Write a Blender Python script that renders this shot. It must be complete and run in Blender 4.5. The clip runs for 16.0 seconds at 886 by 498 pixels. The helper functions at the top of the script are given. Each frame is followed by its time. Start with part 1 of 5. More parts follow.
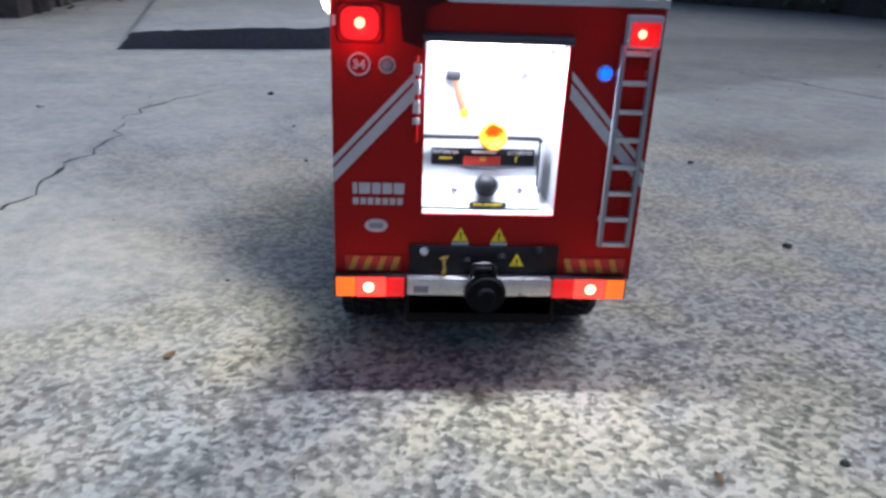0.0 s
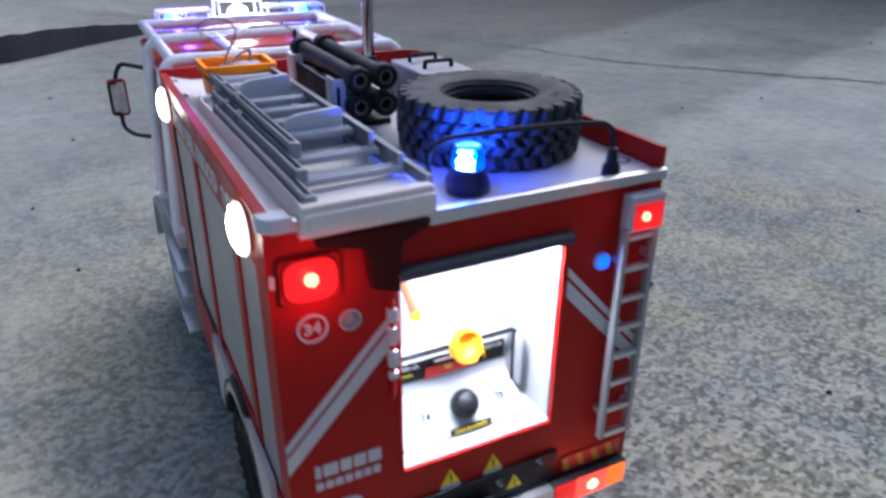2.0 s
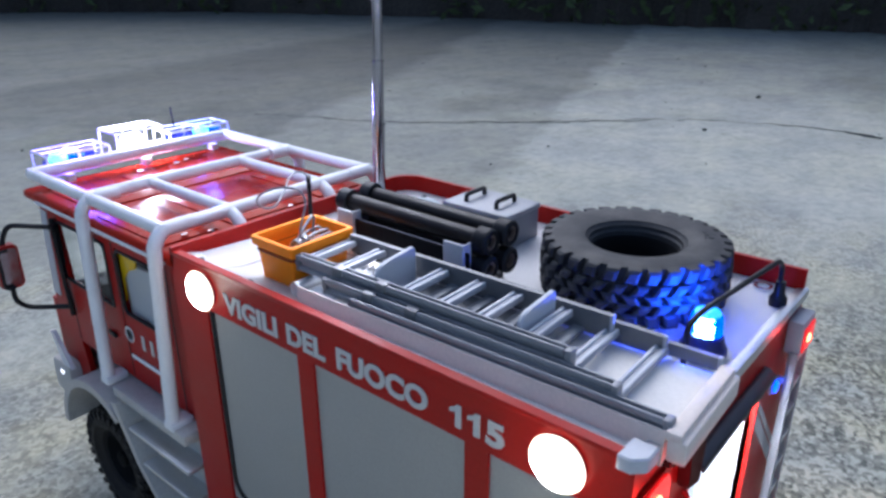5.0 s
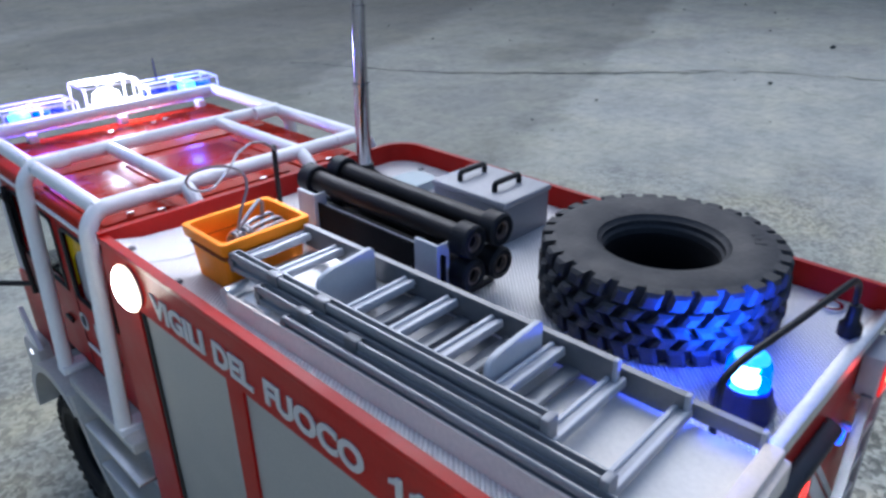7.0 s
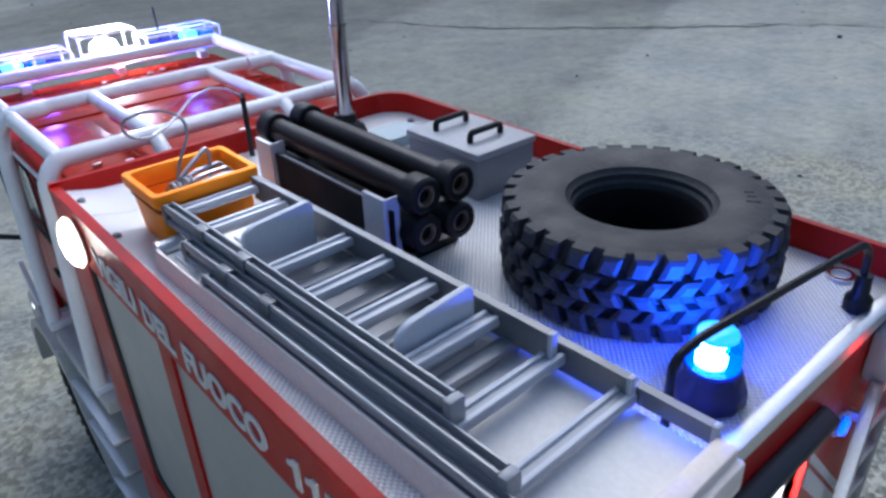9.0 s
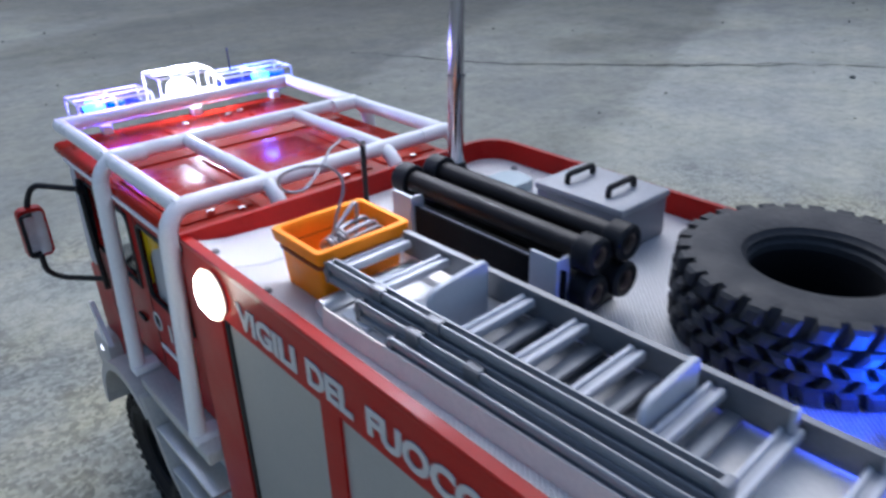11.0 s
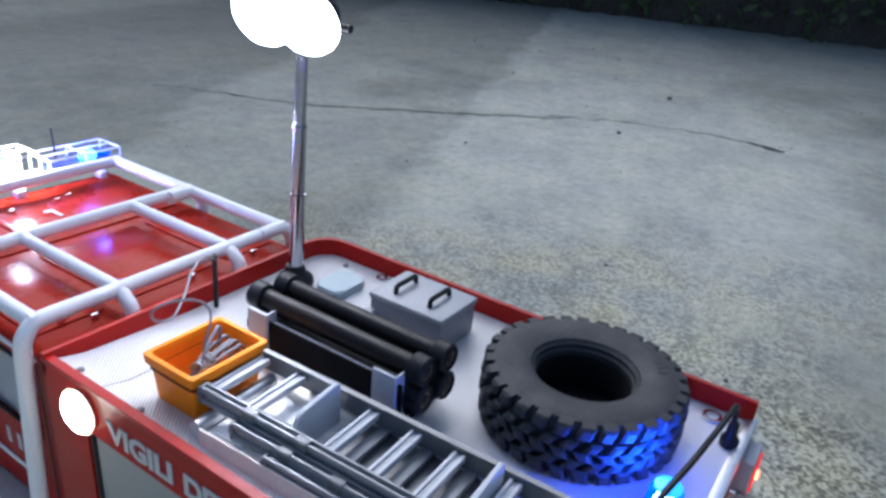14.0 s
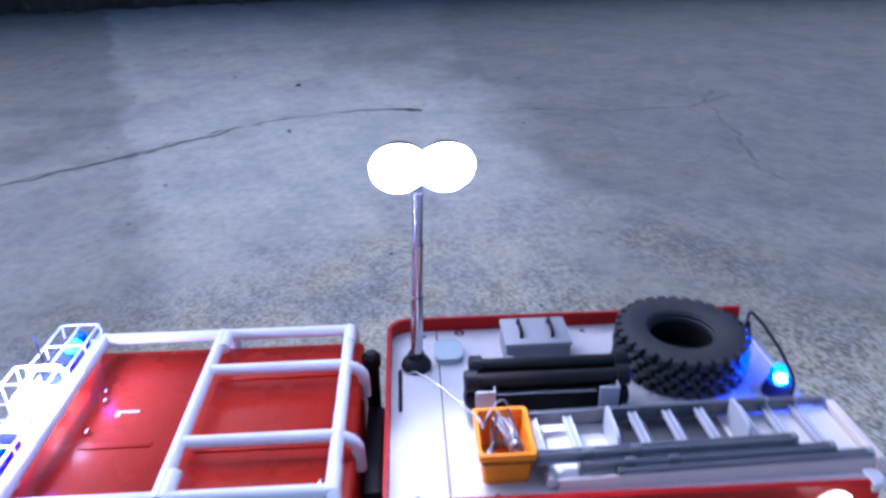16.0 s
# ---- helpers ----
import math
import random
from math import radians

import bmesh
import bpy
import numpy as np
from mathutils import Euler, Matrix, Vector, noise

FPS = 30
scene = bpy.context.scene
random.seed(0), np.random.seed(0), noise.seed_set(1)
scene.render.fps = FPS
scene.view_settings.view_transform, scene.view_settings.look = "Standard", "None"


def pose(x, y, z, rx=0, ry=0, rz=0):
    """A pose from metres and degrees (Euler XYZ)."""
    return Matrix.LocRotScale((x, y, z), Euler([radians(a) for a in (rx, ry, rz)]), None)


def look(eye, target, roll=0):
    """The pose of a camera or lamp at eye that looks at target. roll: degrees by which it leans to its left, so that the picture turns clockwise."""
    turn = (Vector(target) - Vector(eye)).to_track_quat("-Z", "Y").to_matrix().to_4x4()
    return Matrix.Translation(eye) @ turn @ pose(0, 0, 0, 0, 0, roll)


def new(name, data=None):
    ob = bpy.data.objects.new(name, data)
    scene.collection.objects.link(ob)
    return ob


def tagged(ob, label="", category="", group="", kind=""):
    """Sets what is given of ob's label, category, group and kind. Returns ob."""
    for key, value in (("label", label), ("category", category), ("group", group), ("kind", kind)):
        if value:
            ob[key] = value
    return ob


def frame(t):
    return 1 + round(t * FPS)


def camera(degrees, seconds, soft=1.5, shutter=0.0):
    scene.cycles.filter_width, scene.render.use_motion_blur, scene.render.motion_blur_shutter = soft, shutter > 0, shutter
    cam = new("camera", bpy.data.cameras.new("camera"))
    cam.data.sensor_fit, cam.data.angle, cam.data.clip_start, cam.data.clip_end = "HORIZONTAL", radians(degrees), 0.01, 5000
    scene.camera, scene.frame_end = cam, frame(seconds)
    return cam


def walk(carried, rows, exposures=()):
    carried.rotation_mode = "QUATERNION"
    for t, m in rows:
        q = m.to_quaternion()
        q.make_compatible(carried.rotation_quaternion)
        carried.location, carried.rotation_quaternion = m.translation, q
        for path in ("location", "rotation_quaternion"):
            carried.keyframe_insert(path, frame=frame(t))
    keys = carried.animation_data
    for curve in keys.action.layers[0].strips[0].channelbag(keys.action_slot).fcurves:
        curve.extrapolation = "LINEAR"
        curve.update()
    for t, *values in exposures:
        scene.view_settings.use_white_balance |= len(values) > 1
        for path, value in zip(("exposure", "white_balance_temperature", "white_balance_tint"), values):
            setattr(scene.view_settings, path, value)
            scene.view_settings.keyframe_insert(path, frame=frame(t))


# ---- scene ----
cam = camera(63.2, 16.0, soft=2.8, shutter=0.5)
PATH = [
    (0, (-0.0528, -0.3997, 0.2510), (-0.0402, -0.2145, 0.1764), 2.3),
    (0.5, (-0.0568, -0.3808, 0.2643), (-0.0361, -0.1962, 0.1902), 3.0),
    (1, (-0.0773, -0.3416, 0.2782), (-0.0490, -0.1604, 0.1984), 1.4),
    (1.5, (-0.1023, -0.2793, 0.3175), (-0.0378, -0.1085, 0.2358), 3.1),
    (2, (-0.1354, -0.2284, 0.3416), (-0.0542, -0.0675, 0.2549), 0.4),
    (2.5, (-0.1582, -0.1790, 0.3638), (-0.0686, -0.0240, 0.2747), -0.6),
    (3, (-0.1678, -0.1473, 0.3692), (-0.0673, 0.0018, 0.2816), -0.4),
    (3.5, (-0.1893, -0.1368, 0.3854), (-0.0838, 0.0071, 0.2950), 0.8),
    (3.7, (-0.1981, -0.1215, 0.3931), (-0.0877, 0.0216, 0.3073), 0.8),
    (5.8, (-0.2802, -0.0619, 0.3811), (-0.1328, 0.0496, 0.3047), -0.7),
    (6, (-0.2755, -0.0590, 0.3826), (-0.1316, 0.0548, 0.3031), -0.5),
    (6.5, (-0.2260, -0.0499, 0.3803), (-0.0910, 0.0691, 0.2931), -1.3),
    (7, (-0.1855, -0.0439, 0.3744), (-0.0581, 0.0825, 0.2862), -0.8),
    (7.5, (-0.1695, -0.0347, 0.3678), (-0.0485, 0.0944, 0.2746), -1.3),
    (8, (-0.1491, -0.0366, 0.3642), (-0.0337, 0.0943, 0.2664), -2.2),
    (8.2, (-0.1418, -0.0388, 0.3609), (-0.0287, 0.0938, 0.2629), -2.5),
    (10.3, (-0.1540, -0.0672, 0.3584), (-0.0418, 0.0683, 0.2632), -2.6),
    (10.5, (-0.1622, -0.0513, 0.3625), (-0.0480, 0.0840, 0.2695), -2.8),
    (11, (-0.1823, -0.0074, 0.3686), (-0.0652, 0.1273, 0.2785), -1.4),
    (11.5, (-0.1889, 0.0139, 0.3792), (-0.0644, 0.1437, 0.2918), -1.1),
    (12, (-0.2047, 0.0205, 0.3831), (-0.0735, 0.1439, 0.2961), -0.4),
    (12.5, (-0.2177, 0.0161, 0.3899), (-0.0820, 0.1386, 0.3086), -0.5),
    (13, (-0.2167, 0.0108, 0.3888), (-0.0737, 0.1310, 0.3173), -0.0),
    (13.5, (-0.2155, 0.0092, 0.3954), (-0.0636, 0.1185, 0.3249), 1.2),
    (14, (-0.2186, -0.0175, 0.4312), (-0.0645, 0.0785, 0.3474), 5.4),
    (14.5, (-0.2134, 0.0219, 0.4633), (-0.0611, 0.1084, 0.3667), 0.9),
    (15, (-0.2431, 0.0956, 0.4684), (-0.0778, 0.1485, 0.3690), 1.4),
    (15.5, (-0.2938, 0.1616, 0.5055), (-0.1176, 0.1865, 0.4142), 0.4),
    (16, (-0.3629, 0.2424, 0.5216), (-0.1833, 0.2338, 0.4341), -0.8),
]
walk(cam, [(t, look(eye, target, roll)) for t, eye, target, roll in PATH], [(0, 0.28, 5750, 18), (0.4, 0.29, 5700, 19), (0.5, 0.31, 5200, 24), (0.8, 0.31, 5300, 20), (0.95, 0.28, 6000, 20), (1.5, 0.28, 5850, 20), (2.0, 0.30, 5700, 16), (2.5, 0.31, 5400, 11), (3.5, 0.42, 5500, 13), (6, 0.60, 5700, 11), (8, 0.38, 5600, 9.5), (10.5, 0.40, 5650, 10.5), (13, 0.70, 5800, 11), (14.5, 0.42, 5600, 9), (15, 0.42, 5400, 16), (15.5, 0.66, 5150, 26), (16, 0.60, 5050, 27)])

# world, sky, sun
world = bpy.data.worlds.new("dusk_sky")
scene.world = world
world.use_nodes = True
wn = world.node_tree.nodes
sky = wn.new("ShaderNodeTexSky")
sky.sky_type, sky.sun_disc = "NISHITA", False
sky.sun_elevation, sky.sun_rotation = radians(48), radians(45)
sky.air_density, sky.dust_density = 1.0, 2.6
wn["Background"].inputs[1].default_value = 0.11
world.node_tree.links.new(sky.outputs[0], wn["Background"].inputs[0])
sun = new("sun", bpy.data.lights.new("sun", "SUN"))
sun.data.energy, sun.data.angle, sun.data.color = 1.0, radians(60), (0.95, 0.97, 1.0)
sun.matrix_world = look((3.2, 3.2, 5.03), (0, 0, 0))


def lamp(name, kind, place, watts, colour, radius, target=None, spot=100, size=None):
    """A lamp of the truck; places in decimetres."""
    data = bpy.data.lights.new(name, kind)
    data.energy, data.color = watts, colour
    if kind == "AREA":
        data.shape, data.size, data.size_y = "RECTANGLE", size[0] * DM, size[1] * DM
    else:
        data.shadow_soft_size = radius * DM
    if kind == "SPOT":
        data.spot_size, data.spot_blend = radians(spot), 0.6
    ob = new(name, data)
    eye = Vector(place) * DM
    ob.matrix_world = look(eye, Vector(target) * DM) if target else Matrix.Translation(eye)
    return ob


DM = 0.1      # all places below are in decimetres
lamp("compartment_light", "AREA", (0, 0.06, 2.07), 0.42, (0.93, 0.97, 1.0), 0, (0, 0.1, 1.0), size=(0.74, 0.08))
lamp("work_light_front", "SPOT", (-1.0, 2.33, 2.30), 0.9, (1.0, 0.92, 0.8), 0.07, (-7.0, 3.0, 0), 100)
lamp("work_light_rear", "SPOT", (-1.0, 0.255, 2.31), 2.2, (1.0, 0.94, 0.84), 0.07, (-3.4, 0.2, 0), 92)
lamp("mast_light", "SPOT", (0.28, 2.37, 3.8), 3.6, (0.93, 0.92, 1.0), 0.2, (-0.70, 2.05, 2.35), 58)
lamp("beacon_light", "POINT", (-0.02, 0.14, 2.505), 0.10, (0.02, 0.05, 1.0), 0.03)
lamp("beacon_beam", "SPOT", (-0.01, 0.16, 2.505), 0.42, (0.015, 0.085, 1.0), 0.03, (0.33, 0.62, 2.70), 92)
lamp("roof_light", "POINT", (0.1, 4.74, 2.62), 0.36, (0.88, 0.86, 1.0), 0.06)
lamp("blue_light_left", "POINT", (-0.46, 4.68, 2.58), 0.17, (0.16, 0.08, 1.0), 0.05)
lamp("blue_light_right", "POINT", (0.62, 4.7, 2.58), 0.09, (0.08, 0.12, 1.0), 0.05)
lamp("red_light_left", "POINT", (-0.74, -0.10, 2.16), 0.016, (1.0, 0.02, 0.01), 0.03)
lamp("red_light_right", "POINT", (0.765, -0.13, 2.15), 0.004, (1.0, 0.02, 0.01), 0.03)


for side in (-0.69, 0.67):
    lamp("tail_light", "POINT", (side, -0.14, 0.66), 0.011, (1.0, 0.08, 0.02), 0.04)


# materials
def mat(name, colour, rough=0.5, metal=0.0, var=0.15, scale=60.0, bump=0.05, grain=700.0, coat=0.0, spec=0.5):
    m = bpy.data.materials.new(name)
    m.use_nodes = True
    n, l = m.node_tree.nodes, m.node_tree.links
    p = n["Principled BSDF"]
    tc = n.new("ShaderNodeTexCoord")
    a, b = n.new("ShaderNodeTexNoise"), n.new("ShaderNodeTexNoise")
    a.inputs["Scale"].default_value, a.inputs["Detail"].default_value = scale, 4
    b.inputs["Scale"].default_value, b.inputs["Detail"].default_value = grain, 3
    l.new(tc.outputs["Object"], a.inputs["Vector"])
    l.new(tc.outputs["Object"], b.inputs["Vector"])
    add = n.new("ShaderNodeMath")
    add.operation = "ADD"
    l.new(a.outputs["Fac"], add.inputs[0])
    l.new(b.outputs["Fac"], add.inputs[1])
    rng = n.new("ShaderNodeMapRange")
    rng.inputs["From Min"].default_value, rng.inputs["From Max"].default_value = 0.6, 1.4
    rng.inputs["To Min"].default_value, rng.inputs["To Max"].default_value = 1 - var, 1 + var
    l.new(add.outputs[0], rng.inputs["Value"])
    mul = n.new("ShaderNodeVectorMath")
    mul.operation = "SCALE"
    mul.inputs[0].default_value = colour
    l.new(rng.outputs[0], mul.inputs["Scale"])
    l.new(mul.outputs[0], p.inputs["Base Color"])
    rr = n.new("ShaderNodeMapRange")
    rr.inputs["From Min"].default_value, rr.inputs["From Max"].default_value = 0.35, 0.65
    rr.inputs["To Min"].default_value, rr.inputs["To Max"].default_value = max(0.02, rough - 0.08), min(1, rough + 0.1)
    l.new(a.outputs["Fac"], rr.inputs["Value"])
    l.new(rr.outputs[0], p.inputs["Roughness"])
    p.inputs["Metallic"].default_value = metal
    p.inputs["Coat Weight"].default_value = coat
    p.inputs["Specular IOR Level"].default_value = spec
    if bump:
        bp = n.new("ShaderNodeBump")
        bp.inputs["Strength"].default_value, bp.inputs["Distance"].default_value = bump, 0.001
        l.new(b.outputs["Fac"], bp.inputs["Height"])
        l.new(bp.outputs[0], p.inputs["Normal"])
    return m


def glow(name, colour, strength, base=None):
    m = bpy.data.materials.new(name)
    m.use_nodes = True
    p = m.node_tree.nodes["Principled BSDF"]
    p.inputs["Base Color"].default_value = (*(base or colour), 1)
    p.inputs["Emission Color"].default_value = (*colour, 1)
    p.inputs["Emission Strength"].default_value = strength
    p.inputs["Roughness"].default_value = 0.2
    return m


ROOFRED = mat("roof_red_paint", (0.40, 0.024, 0.011), 0.26, 0, 0.14, 25, 0.06, 400, coat=0.0, spec=0.06)
RED = mat("red_paint", (0.36, 0.0075, 0.005), 0.36, 0, 0.14, 25, 0.03, 500, spec=0.16)
WHITE = mat("white_paint", (0.82, 0.82, 0.82), 0.35, 0, 0.06, 50, 0.03, coat=0.2)
DIRTYWHITE = mat("dirty_white_paint", (0.50, 0.48, 0.44), 0.5, 0, 0.2, 30, 0.05)
INSIDE = mat("white_liner", (0.34, 0.35, 0.36), 0.45, 0, 0.05, 50, 0.02)
DECAL = mat("white_decal", (0.55, 0.545, 0.53), 0.5, 0, 0.1, 90, 0.02)
SHUTTER = mat("grey_shutter", (0.34, 0.345, 0.33), 0.36, 0.2, 0.1, 30, 0.05)
ROLL = mat("dark_shutter_roll", (0.06, 0.06, 0.065), 0.35, 0.4, 0.1, 40, 0.05)
ALU = mat("aluminium", (0.62, 0.63, 0.64), 0.38, 0.85, 0.1, 40, 0.08)
# grey of the clamps, used too for shade painted on the ladder
CLAMP = mat("dark_clamp_and_shade", (0.17, 0.175, 0.185), 0.4, 0.3, 0.1, 60, 0.05)
FLAP = mat("pale_plate", (0.56, 0.57, 0.60), 0.5, 0, 0.06, 60, 0.04)
MATTE = mat("matte_black", (0.007, 0.007, 0.008), 0.75, 0, 0.3, 60, 0.08, spec=0.08)
LADDER = mat("ladder_grey", (0.27, 0.28, 0.295), 0.42, 0.25, 0.12, 60, 0.06)
GREYP = mat("grey_plastic", (0.42, 0.425, 0.45), 0.5, 0, 0.07, 60, 0.04)
BOXGREY = mat("box_grey", (0.26, 0.265, 0.28), 0.45, 0.2, 0.08, 60, 0.05)
LIDGREY = mat("lid_grey", (0.33, 0.335, 0.35), 0.5, 0.1, 0.12, 40, 0.05)
PALE = mat("pale_hatch", (0.34, 0.42, 0.45), 0.45, 0, 0.08, 60, 0.04)
BEIGE = mat("bare_board", (0.80, 0.69, 0.60), 0.55, 0.0, 0.1, 60, 0.05)
BLACK = mat("black_plastic", (0.009, 0.009, 0.011), 0.45, 0, 0.2, 80, 0.05, spec=0.25)
RUBBER = mat("black_rubber", (0.029, 0.030, 0.033), 0.62, 0, 0.25, 70, 0.25, 500, spec=0.35)
DARKRED = mat("shadowed_red", (0.045, 0.004, 0.005), 0.6, 0, 0.2, 50, 0.05, spec=0.15)
ROADTYRE = mat("dusty_road_rubber", (0.021, 0.019, 0.017), 0.7, 0, 0.3, 70, 0.25, 500, spec=0.25)
DARK = mat("dark_inside", (0.012, 0.012, 0.012), 0.8, 0, 0.3, 60, 0.1, spec=0.05)
ORANGE = mat("orange_plastic", (1.0, 0.28, 0.006), 0.5, 0, 0.08, 80, 0.05, spec=0.2)
SHADEBAND = mat("shaded_orange", (0.22, 0.05, 0.012), 0.6, 0, 0.1, 80, 0.03, spec=0.2)
MASTMETAL = mat("mast_chrome", (0.42, 0.42, 0.46), 0.16, 1.0, 0.05, 60, 0.02)
BUMPER = mat("worn_bright_metal", (0.62, 0.60, 0.58), 0.34, 0.7, 0.25, 60, 0.08)
BOARD = mat("off_white_board", (0.84, 0.80, 0.74), 0.65, 0.0, 0.08, 40, 0.04, spec=0.2)
CHROME = mat("chrome", (0.72, 0.72, 0.75), 0.14, 1.0, 0.05, 60, 0.02)
CABLE = mat("grey_cable", (0.26, 0.255, 0.265), 0.35, 0.35, 0.15, 200, 0.05)
BRASS = mat("brass", (0.6, 0.42, 0.12), 0.3, 1.0, 0.1, 200, 0.05)
BRASSY = mat("worn_brass", (0.26, 0.19, 0.15), 0.45, 0.5, 0.2, 200, 0.05)
WOODY = mat("brown_handle", (0.26, 0.085, 0.04), 0.5, 0, 0.15, 90, 0.05)
YELLOW = mat("yellow_sticker", (0.92, 0.70, 0.015), 0.5, 0, 0.08, 200, 0.02)
YELLOWCLOTH = mat("yellow_cloth", (1.0, 0.60, 0.004), 0.8, 0, 0.15, 120, 0.1, spec=0.1)
CHEVRON = mat("chevron_red", (0.45, 0.03, 0.02), 0.45, 0, 0.1, 200, 0.02)
GOLD = mat("chevron_gold", (0.5, 0.26, 0.03), 0.45, 0, 0.1, 200, 0.02)
REDLENS = glow("lit_red_lens", (1.0, 0.012, 0.01), 0.5, (0.4, 0.012, 0.012))
REDBULB = glow("red_bulb", (1.0, 0.2, 0.08), 6)
ORANGELENS = glow("lit_orange_lens", (1.0, 0.16, 0.01), 0.9, (0.6, 0.12, 0.01))
TAILBULB = glow("tail_bulb", (1.0, 0.5, 0.22), 5)
TAILHOT = glow("hot_tail_lens", (1.0, 0.05, 0.025), 1.7, (0.6, 0.03, 0.02))
WARMBULB = glow("warm_bulb", (1.0, 0.91, 0.74), 26)
COLDBULB = glow("cold_bulb", (0.93, 0.93, 1.0), 14)
BLUEBULB = glow("blue_bulb", (0.012, 0.07, 1.0), 3)
BEACONBULB = glow("beacon_bulb", (0.75, 0.95, 1.0), 9)
CYANCAP = glow("blue_cap", (0.04, 0.30, 1.0), 1.5)
WARMRING = glow("halo_glow", (1.0, 0.84, 0.6), 2.2)
ROOFBLUE = glow("cyan_bulb", (0.10, 0.50, 1.0), 3.0)
BLUELENS = glow("blue_lens", (0.015, 0.10, 1.0), 1.0, (0.02, 0.04, 0.5))
WHITEBULB = glow("white_bulb", (0.95, 0.93, 1.0), 1.6)
NAVY = mat("navy_plastic", (0.010, 0.012, 0.085), 0.35, 0, 0.15, 80, 0.03, spec=0.4)
DARKBLUE = mat("unlit_blue_lens", (0.02, 0.03, 0.35), 0.15, 0, 0.1, 90, 0.0)


def glass(name, tint):
    m = bpy.data.materials.new(name)
    m.use_nodes = True
    p = m.node_tree.nodes["Principled BSDF"]
    p.inputs["Base Color"].default_value = (*tint, 1)
    p.inputs["Transmission Weight"].default_value = 1
    p.inputs["Roughness"].default_value = 0.05
    p.inputs["IOR"].default_value = 1.1
    return m


GLASS = glass("cab_glass", (0.93, 0.95, 0.95))
BLUEDOME = glass("blue_dome", (0.16, 0.50, 1.0))
BLUEDOME.node_tree.nodes["Principled BSDF"].inputs["Emission Color"].default_value = (0.01, 0.12, 1.0, 1)
BLUEDOME.node_tree.nodes["Principled BSDF"].inputs["Emission Strength"].default_value = 0.55


def plate_material():
    """Checker-plate aluminium: crossed fine ridges as relief."""
    m = mat("checker_plate", (0.80, 0.80, 0.80), 0.36, 0.25, 0.08, 30, 0)
    n, l = m.node_tree.nodes, m.node_tree.links
    tc = n.new("ShaderNodeTexCoord")
    waves = []
    for turn in (45, -45):
        mp, w = n.new("ShaderNodeMapping"), n.new("ShaderNodeTexWave")
        mp.inputs["Rotation"].default_value = (0, 0, radians(turn))
        w.inputs["Scale"].default_value = 235
        l.new(tc.outputs["Object"], mp.inputs["Vector"])
        l.new(mp.outputs[0], w.inputs["Vector"])
        waves.append(w)
    mx = n.new("ShaderNodeMath")
    mx.operation = "MULTIPLY"
    l.new(waves[0].outputs["Fac"], mx.inputs[0])
    l.new(waves[1].outputs["Fac"], mx.inputs[1])
    bp = n.new("ShaderNodeBump")
    bp.inputs["Strength"].default_value, bp.inputs["Distance"].default_value = 0.9, 0.0006
    l.new(mx.outputs[0], bp.inputs["Height"])
    l.new(bp.outputs[0], n["Principled BSDF"].inputs["Normal"])
    # ridge tops worn lighter; hollows darkened, their shade put into the colour
    worn = n.new("ShaderNodeMapRange")
    worn.inputs["From Min"].default_value, worn.inputs["From Max"].default_value = 0.05, 0.6
    worn.inputs["To Min"].default_value, worn.inputs["To Max"].default_value = 0.70, 1.16
    l.new(mx.outputs[0], worn.inputs["Value"])
    old = n["Principled BSDF"].inputs["Base Color"].links[0].from_socket
    tint = n.new("ShaderNodeVectorMath")
    tint.operation = "SCALE"
    l.new(old, tint.inputs[0])
    l.new(worn.outputs[0], tint.inputs["Scale"])
    l.new(tint.outputs[0], n["Principled BSDF"].inputs["Base Color"])
    return m


PLATE = plate_material()


